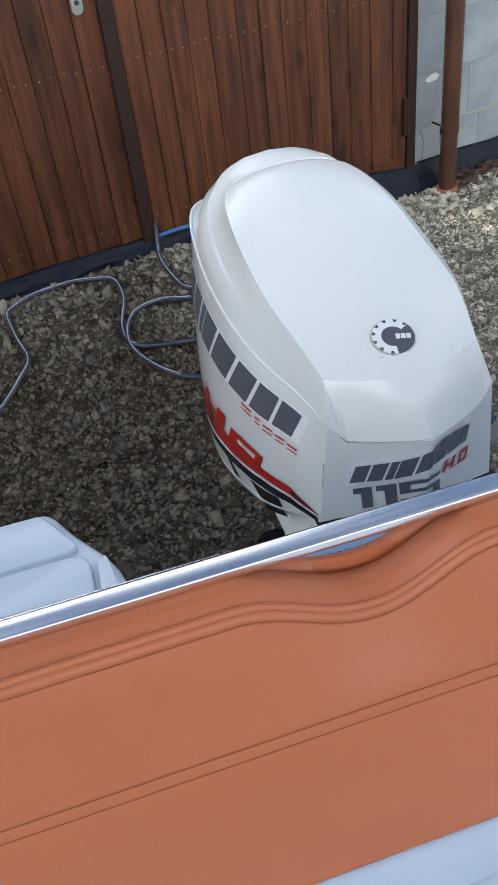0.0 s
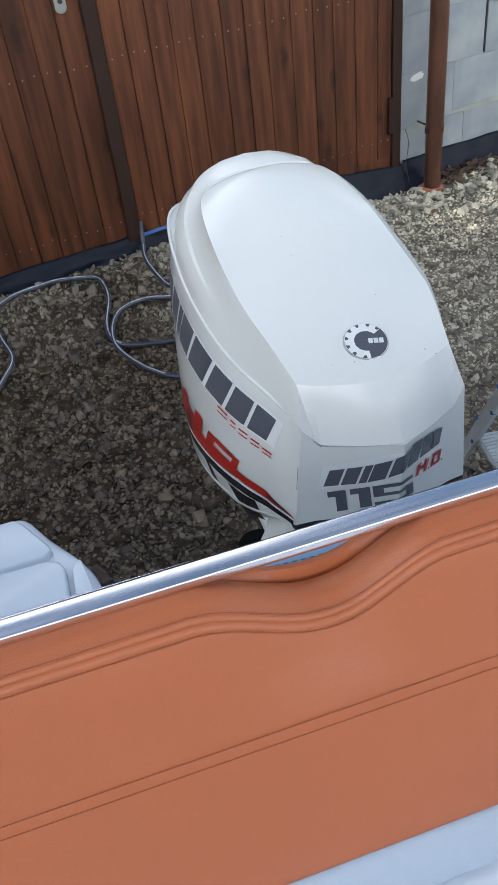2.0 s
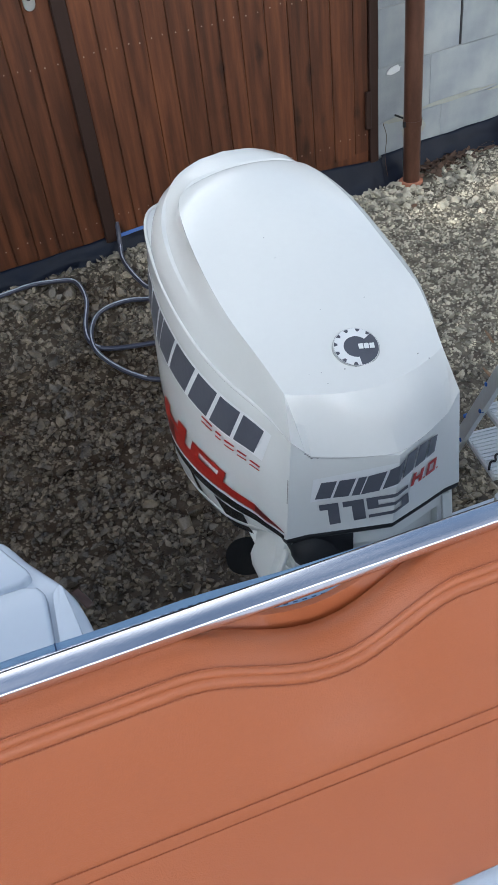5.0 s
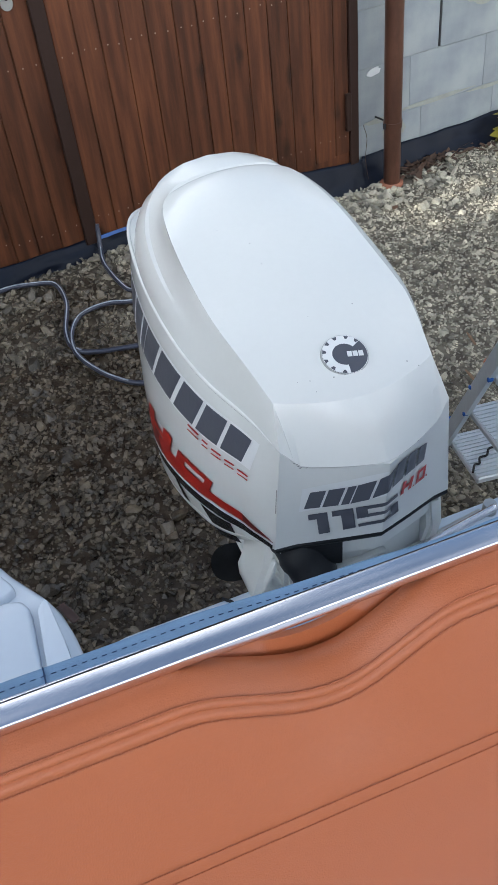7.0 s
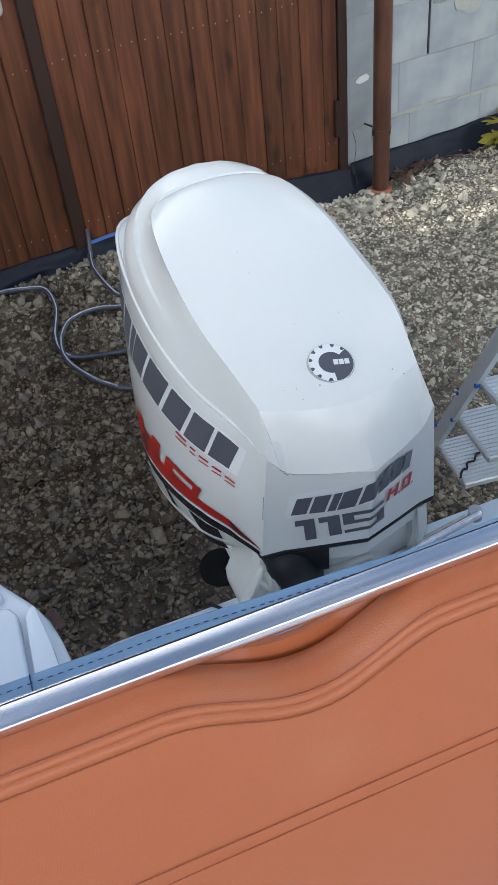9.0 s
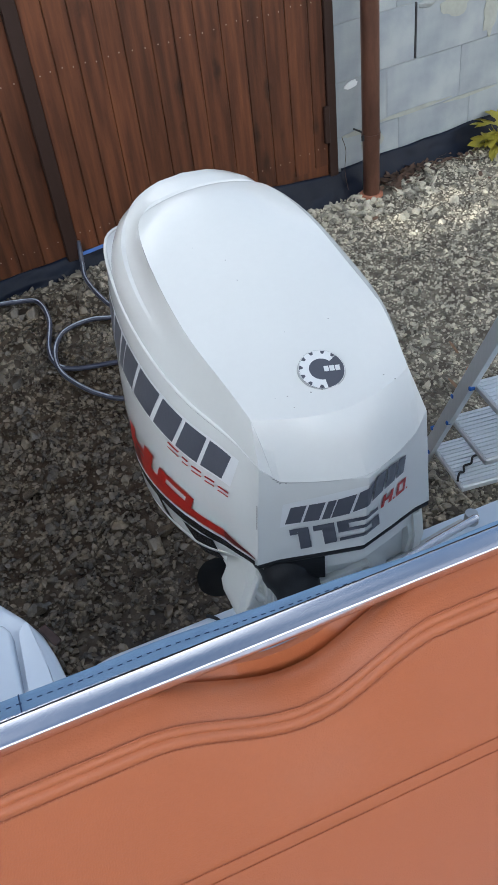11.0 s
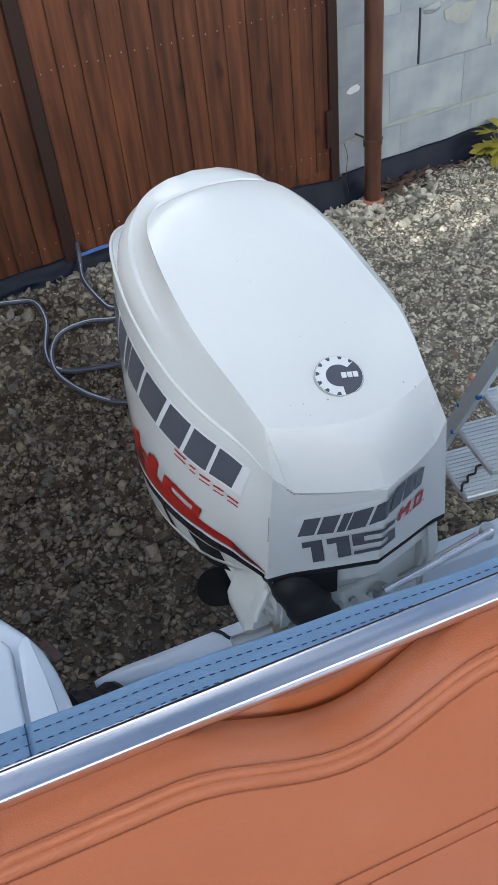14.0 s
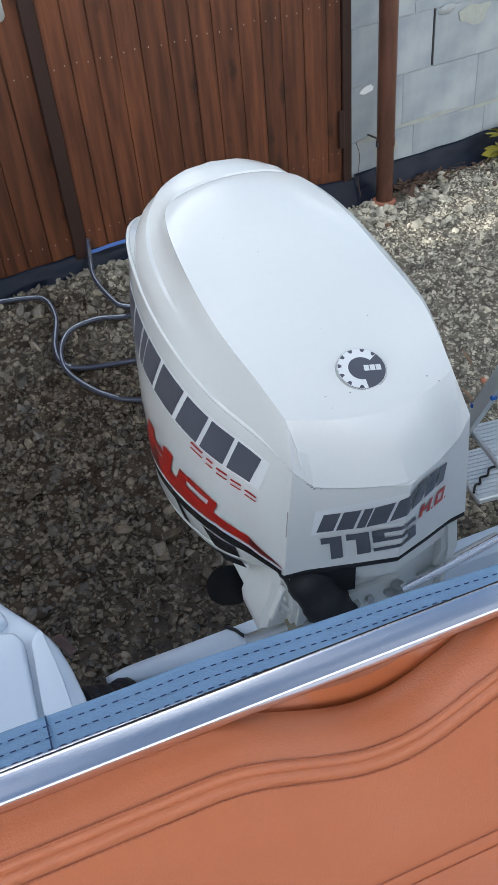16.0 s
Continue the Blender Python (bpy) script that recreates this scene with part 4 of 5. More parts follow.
                bm.faces.new(f if rows_ is left else f[::-1])
    # lid: rows across from crease to crease
    across = 16
    lid = []
    for k in range(NS):
        lft, rgt = left[k][-1], right[k][-1]
        if lft is rgt:
            break
        row = [lft]
        f = k / (NS - 1)
        y_nose = -0.046 * (1 - smoothstep(0, 9, k))
        crown = lerp(0.003, 0.030, smoothstep(4, 26, k)) * min(1.0, (CREASE[k].x / 0.14) ** 2)
        for j in range(1, across):
            s = 2 * j / across - 1
            p = lft.co.lerp(rgt.co, j / across)
            row.append(bm.verts.new(p + Vector((0, y_nose * (1 - abs(s) ** 1.8), crown * (1 - abs(s) ** 2.2) - 0.002 * (1 - smoothstep(0, 6, k))))))
        row.append(rgt)
        lid.append(row)
    for a, b in zip(lid[:-1], lid[1:]):
        for j in range(across):
            bm.faces.new((a[j], a[j + 1], b[j + 1], b[j]))
    lid_points = [v.co.copy() for row in lid for v in row]
    LID_CENTRE.extend(row[across // 2].co.copy() for row in lid)
    tip = left[NS - 1][-1]
    for j in range(across):
        try:
            bm.faces.new((lid[-1][j], lid[-1][j + 1], tip))
        except ValueError:
            pass
    # front facet from the lid's first row down to the lip
    lip = []
    for j in range(across + 1):
        s = 2 * j / across - 1
        p, _ = front_point(s * 0.78, 0.0)
        q, _ = front_point(math.sqrt((s * 0.78) ** 2 + 0.012), 0.0)
        lip.append(bm.verts.new(Vector((p.x, q.y, q.z)) + Vector((0, -0.004, 0.002))))
    under = [bm.verts.new(v.co + Vector((0, 0.005, -0.008))) for v in lip]
    midl = []
    for j in range(across + 1):
        a, b = lid[0][j].co, lip[j].co
        midl.append(bm.verts.new(a.lerp(b, 0.5) + Vector((0, -0.004, 0.004))))
    for a, b in ((lid[0], midl), (midl, lip), (lip, under)):
        for j in range(across):
            bm.faces.new((a[j], b[j], b[j + 1], a[j + 1]))
    for rows_, e, flip in ((left, 0, False), (right, across, True)):
        chain = rows_[0]
        fan = [[a, b, lip[e]] for a, b in zip([under[e], *chain], [*chain, midl[e]])]
        for f in fan:
            bm.faces.new(f[::-1] if not flip else f)
    bmesh.ops.triangulate(bm, faces=[f for f in bm.faces if len(f.verts) > 4])
    bmesh.ops.recalc_face_normals(bm, faces=bm.faces[:])
    part("upper_cowl", bm, M_COWL, motor, "white domed engine cover with a flat sloping lid and a rear hood", 16)

    # white rim of the lower cowl, and the fine dark gap inside it
    for flip in (True, False):
        part("seam_rim", tube([mirror(p) if flip else Vector(p) for p in SEAM[1:]], [min(0.0036, 0.0006 + 0.0006 * k) for k in range(NS - 1)], 8), M_COWL, motor, smooth=60)
    gap = [Vector((p.x * 0.982, lerp(0.87, p.y, 0.982), p.z + 0.0012)) for p in COVER[1:33]]
    for flip in (True, False):
        part("seam_gap", tube([mirror(p) if flip else p for p in gap], 0.0019, 6), M_SEAM_DARK, motor, "dark sealing gap in the seam", 60)
    # worn grey strip along the crease of the lid, and chips at the lip
    strip = [CREASE[k].lerp(RIDGE[k], 0.10) + Vector((0.0004, 0, 0.0006)) for k in range(3, 27)]
    part("edge_strip", tube(strip, [0.0010 + 0.0058 * math.sin(math.pi * k / 23) for k in range(24)], 6), M_SEAM, motor, "worn grey strip along the lid edge", 60)
    rng = random.Random(4)
    for k in range(7):
        s, h = rng.choice((-0.76, -0.70, -0.60, -0.2, 0.1, 0.45)) + rng.uniform(-0.03, 0.03), rng.uniform(-0.02, 0.02)
        p, out = front_point(s, 0.0)
        chip = bmesh.new()
        bmesh.ops.create_icosphere(chip, subdivisions=1, radius=rng.uniform(0.0006, 0.0013))
        part("chip", move(chip, Matrix.Translation(p + Vector((0, -0.0045, 0.001 + h * 0.1))) @ Matrix.Diagonal((1.8, 0.5, 0.8, 1))), M_SCRATCH, motor, "small chip in the paint")
    table = [(p.y, p.z) for p in LID_CENTRE]
    for k in range(14):
        y = rng.uniform(0.52, 0.58) if k < 9 else rng.uniform(0.6, 0.95)
        x = rng.uniform(-0.10, 0.11)
        fleck = bmesh.new()
        bmesh.ops.create_circle(fleck, cap_ends=True, radius=rng.uniform(0.0006, 0.0014), segments=7)
        lid_z = min(lid_points, key=lambda q: (q.x - x) ** 2 + (q.y - y) ** 2)
        part("fleck", move(fleck, pose(lid_z.x, lid_z.y, lid_z.z + 0.0012, 12, 0, 0)), M_SCRATCH, motor, "tiny dirt fleck")
    # pan below the skirt
    pan = []
    for f, dz in ((0.970, -0.006), (0.990, -0.009), (0.985, -0.018), (0.950, -0.032), (0.86, -0.042), (0.72, -0.050), (0.55, -0.056)):
        row = []
        for p in rows[-3]:
            back = smoothstep(0.53, 0.66, p.y)
            g = lerp(0.965, f, back) if f > 0.965 else f
            row.append(Vector((p.x * g, lerp(0.80, p.y, g), p.z + dz * (0.15 + 0.85 * back))))
        pan.append(row)
    part("lower_pan", loft(pan, close_rows=True), M_COWL_LOW, motor, "white pan under the cowl", 40)
    build_motor_decals(motor)
    build_motor_leg(motor)


def strip_on(fn, corners, lift, n=6, m=4, thick=0.0006):
    """A thin sheet on a surface fn(s, h) with four corners in (s, h), in order."""
    bm = bmesh.new()
    rows = []
    (a, b, c, d) = [Vector((*p, 0)) for p in corners]
    for j in range(m + 1):
        row = []
        for k in range(n + 1):
            q = a.lerp(b, k / n).lerp(d.lerp(c, k / n), j / m)
            p, out = fn(q.x, q.y)
            row.append(p + out * lift)
        rows.append(row)
    loft(rows, bm=bm)
    return bm


def build_motor_decals(motor):
    def starboard(i, h):
        p, out = skirt_point(i, h)
        return mirror(p), mirror(out)

    def block(fn, corners, lift, name, mat, label, n=5, m=4):
        part(name, strip_on(fn, corners, lift, n, m), mat, motor, label)

    # each letter's place is a plain slanted block
    BLOCK = (0.0, 0.86, 0.0, 1.0)
    # big maker's lettering on the side
    widths = [2.7, 2.5, 1.1, 2.8, 3.6, 3.2, 3.4, 3.5]
    i, total = 27.0, sum(widths)
    block(starboard, ((26.8, 0.115), (2.8, 0.090), (3.8, 0.320), (27.4, 0.330)), 0.0012, "decal_backing", M_DECAL_WHITE, "white decal backing on the side", 26, 6)
    for k, w in enumerate(widths):
        w *= 23.3 / total

        def at(f, g):
            a = i - w * f
            t = (27.0 - a) / 23.3
            return a - 0.35 + 1.20 * g, lerp(lerp(0.125, 0.105, t), lerp(0.325, 0.305, t), g)

        for f0, f1, g0, g1 in (BLOCK,):
            block(starboard, (at(f0, g0), at(f1, g0), at(f1, g1), at(f0, g1)), 0.0020, "decal_bar", M_DECAL_GREY, "dark grey slanted lettering bar")
        i -= w
    # small red bars below it
    i = 12.6
    for k, w in enumerate((1.5, 0.8, 1.4, 1.4, 1.5)):
        for h, deep in ((0.330 + 0.010 * k, 0.013), (0.362 + 0.010 * k, 0.010)):
            block(starboard, ((i, h), (i - w, h), (i - w + 0.1, h + deep), (i + 0.1, h + deep)), 0.0020, "decal_bar", M_DECAL_RED, "thin red lettering bar", 3, 1)
        i -= w + 0.5
    # red field, dark swoosh and black stripe along the lower edge
    for corners, lift, name, mat, label in (
            (((27, 0.66), (18.5, 0.685), (18.5, 0.825), (27, 0.845)), 0.0012, "decal_swoosh", M_DECAL_DARK_RED, "dark red swoosh along the lower cowl"),
            (((18.5, 0.685), (9.6, 0.700), (9.6, 0.775), (18.5, 0.825)), 0.0012, "decal_swoosh", M_DECAL_RED, "red swoosh along the lower cowl"),
            (((9.6, 0.700), (5.0, 0.745), (5.0, 0.825), (9.6, 0.775)), 0.0012, "decal_swoosh", M_DECAL_RED, "red swoosh along the lower cowl"),
            (((5.0, 0.745), (0.4, 0.924), (0.4, 0.932), (5.0, 0.825)), 0.0012, "decal_swoosh", M_DECAL_DARK_RED, "dark red swoosh along the lower cowl"),
            (((27, 0.850), (9.6, 0.782), (9.6, 0.802), (27, 0.870)), 0.0016, "decal_stripe", M_DECAL_WHITE, "white pinstripe along the lower edge"),
            (((9.6, 0.782), (5.0, 0.832), (5.0, 0.850), (9.6, 0.802)), 0.0016, "decal_stripe", M_DECAL_WHITE, "white pinstripe along the lower edge"),
            (((5.0, 0.832), (0.4, 0.937), (0.4, 0.950), (5.0, 0.850)), 0.0016, "decal_stripe", M_DECAL_WHITE, "white pinstripe along the lower edge"),
            (((26, 0.872), (9.6, 0.806), (9.6, 0.880), (26, 0.910)), 0.0014, "decal_stripe", M_BLACK_GLOSS, "black stripe along the lower edge"),
            (((9.6, 0.806), (5.0, 0.854), (5.0, 0.925), (9.6, 0.880)), 0.0014, "decal_stripe", M_BLACK_GLOSS, "black stripe along the lower edge"),
            (((5.0, 0.854), (0.4, 0.955), (0.4, 0.998), (5.0, 0.925)), 0.0014, "decal_stripe", M_BLACK_GLOSS, "black stripe along the lower edge"),
            (((11.7, 0.890), (7.2, 0.905), (6.6, 0.998), (10.3, 0.998)), 0.0018, "decal_panel", M_BLACK_GLOSS, "black panel on the lower cowl"),
            (((15.7, 0.885), (14.8, 0.885), (13.4, 0.985), (14.4, 0.985)), 0.0018, "decal_panel", M_BLACK_GLOSS, "black panel on the lower cowl")):
        part(name, strip_on(starboard, corners, lift, 24, 4), mat, motor, label)
    # block letters from straight bars, in a box one wide and one high
    H_BARS = ((0.0, 0.0, 0.30, 1.0), (0.70, 0.0, 1.0, 1.0), (0.30, 0.38, 0.70, 0.62))
    O_BARS = ((0.0, 0.0, 0.28, 1.0), (0.72, 0.0, 1.0, 1.0), (0.28, 0.0, 0.72, 0.24), (0.28, 0.76, 0.72, 1.0))
    WIDE_O = ((0.0, 0.04, 0.24, 0.96), (0.80, 0.04, 1.0, 0.96), (0.24, 0.0, 0.80, 0.26), (0.24, 0.56, 0.80, 1.0))
    DOT = ((0.0, 0.86, 1.0, 1.0),)
    ONE = ((0.42, 0.0, 1.0, 1.0), (0.0, 0.0, 0.42, 0.26))
    FIVE = ((0.0, 0.0, 1.0, 0.17), (0.0, 0.17, 0.24, 0.57), (0.24, 0.41, 1.0, 0.57), (0.76, 0.57, 1.0, 1.0), (0.0, 0.84, 0.76, 1.0))

    def letter(fn, bars, place, lift, mat, label):
        """place(f, g): the surface coordinates of a point across f and down g."""
        bm = bmesh.new()
        for x0, y0, x1, y1 in bars:
            absorb(bm, strip_on(fn, (place(x0, y0), place(x1, y0), place(x1, y1), place(x0, y1)), lift, 14, 4))
        part("decal_letter", bm, mat, motor, label)

    letter(starboard, H_BARS, lambda f, g: (20.3 - 5.3 * f + 0.9 * g, lerp(0.560 - 0.005 * f, 0.725 - 0.010 * f, g)), 0.0024, M_DECAL_RED, "large red letter H")
    letter(starboard, WIDE_O, lambda f, g: (14.0 - 4.9 * f + 0.9 * g, lerp(0.575 + 0.015 * f, 0.735 - 0.005 * f, g)), 0.0024, M_DECAL_RED, "large red letter O")

    # front: plain slanted blocks, the power figure and H.O.
    s = -0.62
    block(front_point, ((-0.64, 0.27), (0.0, 0.10), (0.0, 0.44), (-0.66, 0.56)), 0.0010, "decal_backing", M_DECAL_WHITE, "white decal backing on the front", 24, 4)
    widths = (0.147, 0.147, 0.070, 0.155, 0.150, 0.150, 0.150, 0.145)
    for k, w in enumerate(widths):
        def at(f, g):
            a = s + w * f
            top, low = along(((-0.6, 0.31, 0.52), (-0.17, 0.235, 0.49), (0.07, 0.06, 0.36), (0.3, 0.09, 0.33), (0.55, 0.16, 0.34)), a)
            return a + 0.045 * (1 - g), lerp(top, low, g)

        for f0, f1, g0, g1 in (BLOCK,):
            block(front_point, (at(f0, g0), at(f1, g0), at(f1, g1), at(f0, g1)), 0.0018, "decal_bar", M_DECAL_GREY, "dark grey slanted lettering bar", 10)
        s += w
    for s0, w, bars, name in ((-0.585, 0.155, ONE, "1"), (-0.395, 0.160, ONE, "1"), (-0.215, 0.345, FIVE, "5")):
        letter(front_point, bars, lambda f, g: (s0 + w * f + 0.035 * g, lerp(0.60, 0.895, g) - 0.11 * (s0 + w * f + 0.58)), 0.0018, M_DECAL_GREY, "dark grey figure " + name)
    for s0, w, bars, name in ((0.165, 0.135, H_BARS, "letter H"), (0.318, 0.022, DOT, "full stop"), (0.358, 0.135, O_BARS, "letter O"), (0.512, 0.022, DOT, "full stop")):
        letter(front_point, bars, lambda f, g: (s0 + w * f + 0.03 * (1 - g), lerp(0.425, 0.590, g) + 0.03 * (s0 + w * f - 0.155)), 0.0018, M_DECAL_RED, "red " + name)
    def pan_side(i, h):
        p, out = starboard(i, 1.0)
        return p + Vector((0, 0, -0.008 - 0.045 * h)), out

    block(pan_side, ((10.3, 0.0), (6.6, 0.0), (5.8, 0.3), (9.2, 0.3)), 0.0010, "decal_panel", M_BLACK_GLOSS, "black panel on the lower pan", 12, 3)
    part("scratch", strip_on(starboard, ((0.25, 0.36), (0.12, 0.36), (0.10, 0.60), (0.22, 0.60)), 0.0012, 2, 6), M_SCRATCH, motor, "grey scrape on the corner")

    # round emblem on the lid: pale rim, dark disc, toothed pale crescent and a plain bar
    table = [(p.y, p.z) for p in LID_CENTRE]
    z0, z1 = along(table, 0.535)[0], along(table, 0.625)[0]
    base = pose(-0.002, 0.580, (z0 + z1) / 2 + 0.0032, math.degrees(math.atan2(z1 - z0, 0.09)) + 6, 0, 0)

    def disc(r, z, teeth=0, a0=0.0, a1=math.tau, hole=0.0):
        bm = bmesh.new()
        n = 72
        outer, inner = [], []
        for k in range(n + 1):
            a = lerp(a0, a1, k / n)
            rr = r
            if teeth and (a * teeth / math.tau) % 1.0 < 0.32:
                rr = r * 0.84
            outer.append((rr * math.cos(a), rr * math.sin(a), z))
            inner.append((hole * math.cos(a), hole * math.sin(a), z))
        return loft([inner, outer], bm=bm)

    def raised(r, z0, z1):
        bm = bmesh.new()
        bmesh.ops.create_cone(bm, cap_ends=True, segments=48, radius1=r, radius2=r - 0.001, depth=z1 - z0)
        return move(bm, base @ pose(0, 0, (z0 + z1) / 2))

    emblem = part("emblem", raised(0.0368, -0.008, 0.0012), M_SEAM, motor, "round maker's emblem with a pale rim", 40)
    part("disc", raised(0.0350, 0.0, 0.0017), M_DECAL_GREY, emblem, "dark grey disc")
    part("crescent", move(disc(0.0336, 0.0026, 12, radians(28), radians(262), 0.0190), base), M_DECAL_WHITE, emblem, "white toothed crescent")
    part("ring", move(disc(0.0345, 0.0025, 0, 0, math.tau, 0.0338), base), M_DECAL_WHITE, emblem)
    for x in (0.0035, 0.0120, 0.0205):
        part("bar", move(box(x, x + 0.0070, -0.0046, 0.0046, 0.0022, 0.0030), base @ pose(0, 0, 0, 0, 0, -14)), M_DECAL_WHITE, emblem, "plain white lettering bar")


def build_motor_leg(motor):
    # mid section and bracket below the cowl
    rows = []
    for z, w, y0, y1 in ((1.20, 0.125, 0.52, 1.10), (1.12, 0.120, 0.53, 1.08), (1.03, 0.105, 0.56, 1.02), (0.95, 0.085, 0.62, 1.00), (0.84, 0.060, 0.70, 1.00), (0.68, 0.048, 0.74, 1.00), (0.54, 0.040, 0.76, 1.02)):
        row = []
        for k in range(24):
            a = k * math.tau / 24
            row.append(((1 if math.cos(a) > 0 else -1) * w * abs(math.cos(a)) ** 0.7, (y0 + y1) / 2 - (y1 - y0) / 2 * math.sin(a), z))
        rows.append(row)
    part("mid_section", loft(rows, close_rows=True), M_COWL_LOW, motor, "white mid section of the leg", 40)
    for s in (-1, 1):
        # cast clamp bracket: a tapering web with a thick rim
        outline = [(0.525, 1.185), (0.515, 1.120), (0.535, 1.050), (0.560, 1.000), (0.560, 0.80), (0.66, 0.78), (0.68, 0.96), (0.72, 1.04), (0.76, 1.12), (0.72, 1.15)]
        web = plate(outline, 0.030)
        bmesh.ops.bevel(web, geom=web.edges[:], offset=0.008, segments=2, affect="EDGES", clamp_overlap=True)
        move(web, Matrix(((0, 0, 1, s * 0.135 - 0.015), (1, 0, 0, 0), (0, 1, 0, 0), (0, 0, 0, 1))))
        bracket = part("clamp_bracket", web, M_COWL_LOW, motor, "white cast clamp bracket", 50)
        for z in (0.86, 1.04):
            part("bolt", tube([(s * 0.152, 0.60, z), (s * 0.166, 0.60, z)], 0.011, 6), M_STEEL, bracket)
        part("lug", box(s * 0.150 - 0.014, s * 0.150 + 0.014, 0.545, 0.60, 1.075, 1.105, bevel=0.006, segments=2), M_COWL_LOW, bracket, smooth=50)
    cast = bmesh.new()
    rows = []
    for z, x0, x1, y0, y1 in ((1.175, -0.158, -0.112, 0.566, 0.68), (1.140, -0.164, -0.130, 0.562, 0.68), (1.105, -0.172, -0.138, 0.560, 0.66), (1.075, -0.184, -0.140, 0.560, 0.65), (1.050, -0.196, -0.134, 0.556, 0.65), (1.020, -0.196, -0.130, 0.556, 0.65), (0.98, -0.18, -0.14, 0.56, 0.65)):
        rows.append([(x0 + 0.01, y0, z), (x1 - 0.01, y0, z), (x1, y0 + 0.012, z), (x1, y1, z), (x0, y1, z), (x0, y0 + 0.012, z)])
    loft(rows, close_rows=True, bm=cast)
    part("casting", cast, M_COWL_LOW, motor, "white cast stern bracket", 35)
    for x, z, a in ((-0.168, 1.110, 22), (-0.150, 1.085, -28)):
        part("casting_rib", move(box(-0.004, 0.004, -0.010, 0.004, -0.035, 0.035, bevel=0.002), pose(x, 0.550, z, 0, a, 0)), M_COWL_LOW, motor, smooth=40)
    part("swivel_bracket", box(-0.13, 0.13, 0.545, 0.60, 1.005, 1.15, bevel=0.012, segments=2), M_COWL_LOW, motor, smooth=50)
    def under(s0, s1, drop, inset, thick):
        """A panel under the front edge of the skirt, thick metres deep."""
        rows = []
        for dy, dz in ((inset + thick, 0.0), (inset, 0.0), (inset + 0.004, -drop * 0.9), (inset + 0.010, -drop), (inset + thick, -drop)):
            row = []
            for k in range(13):
                p, _ = front_point(lerp(s0, s1, k / 12), 1.0)
                row.append(p + Vector((0, dy, dz - 0.006)))
            rows.append(row)
        return loft(rows, close_rows=False)

    part("apron", under(-0.28, 0.92, 0.050, 0.010, 0.05), M_COWL_LOW, motor, "white apron panel under the front edge", 40)
    part("boot_collar", under(-0.86, -0.285, 0.070, 0.004, 0.06), M_BLACK, motor, "black rubber collar under the front edge", 40)
    # black rigging boot under the front
    path = spline([(-0.112, 0.560, 1.175), (-0.108, 0.530, 1.148), (-0.098, 0.502, 1.116), (-0.080, 0.475, 1.080), (-0.056, 0.445, 1.03), (-0.04, 0.41, 0.94)], 7)
    part("rigging_boot", tube(path, [0.046 - 0.0006 * k + 0.0026 * (k % 6 < 3) for k in range(len(path))], 20, flat=0.9), M_BLACK, motor, "black ribbed rubber rigging boot", 50)
    part("bracket_plate", box(-0.05, 0.05, 0.532, 0.548, 1.035, 1.085, bevel=0.005, segments=2), M_COWL_LOW, motor, smooth=40)
    for x in (-0.036, -0.010, 0.024):
        part("plate_bolt", tube([(x, 0.533, 1.058), (x, 0.524, 1.060)], 0.008, 6), M_STEEL, motor, "steel bolt head")
    part("tilt_tube", tube([(-0.225, 0.553, 1.030), (-0.10, 0.553, 1.030)], 0.014, 14), M_STEEL, motor, "bare steel tilt tube", 50)
    nut = bmesh.new()
    bmesh.ops.create_cone(nut, cap_ends=True, segments=6, radius1=0.022, radius2=0.022, depth=0.026)
    part("nut", move(nut, pose(-0.142, 0.553, 1.030, 0, 90, 0)), M_BRASS, motor, "yellowish steel nut")
    part("link_arm", tube(spline([(0.035, 0.505, 1.085), (0.15, 0.515, 1.092), (0.25, 0.525, 1.100), (0.262, 0.530, 1.097), (0.262, 0.545, 1.082)], 5), 0.0075, 10), M_CHROME, motor, "bright steel steering link", 60)
    part("link_arm", tube([(0.085, 0.535, 1.060), (0.25, 0.550, 1.075)], 0.006, 10), M_STEEL, motor, "steel steering rod", 60)
    for a, y, z in ((0.262, 0.540, 1.09), (0.035, 0.515, 1.075)):
        b = bmesh.new()
        bmesh.ops.create_cone(b, cap_ends=True, segments=12, radius1=0.014, radius2=0.012, depth=0.022)
        part("joint", move(b, pose(a, y, z)), M_STEEL, motor, smooth=40)
    # black lower panel, gear case and propeller
    rows = []
    for y, r in ((0.70, 0.006), (0.74, 0.03), (0.82, 0.05), (0.96, 0.052), (1.08, 0.048), (1.12, 0.044)):
        rows.append([(r * math.cos(k * math.tau / 16), y, 0.45 + r * math.sin(k * math.tau / 16)) for k in range(16)])
    part("gear_case", loft(rows, close_rows=True), M_COWL_LOW, motor, smooth=50)
    part("skeg", box(-0.006, 0.006, 0.82, 1.00, 0.24, 0.42, bevel=0.004), M_COWL_LOW, motor)
    part("cavitation_plate", box(-0.085, 0.085, 0.78, 1.20, 0.595, 0.605, bevel=0.003), M_COWL_LOW, motor)
    prop = part("propeller", tube([(0, 1.12, 0.45), (0, 1.14, 0.45), (0, 1.23, 0.45), (0, 1.25, 0.45)], [0.045, 0.05, 0.045, 0.02], 18), M_BLACK_GLOSS, motor, "black three-bladed propeller", 50)
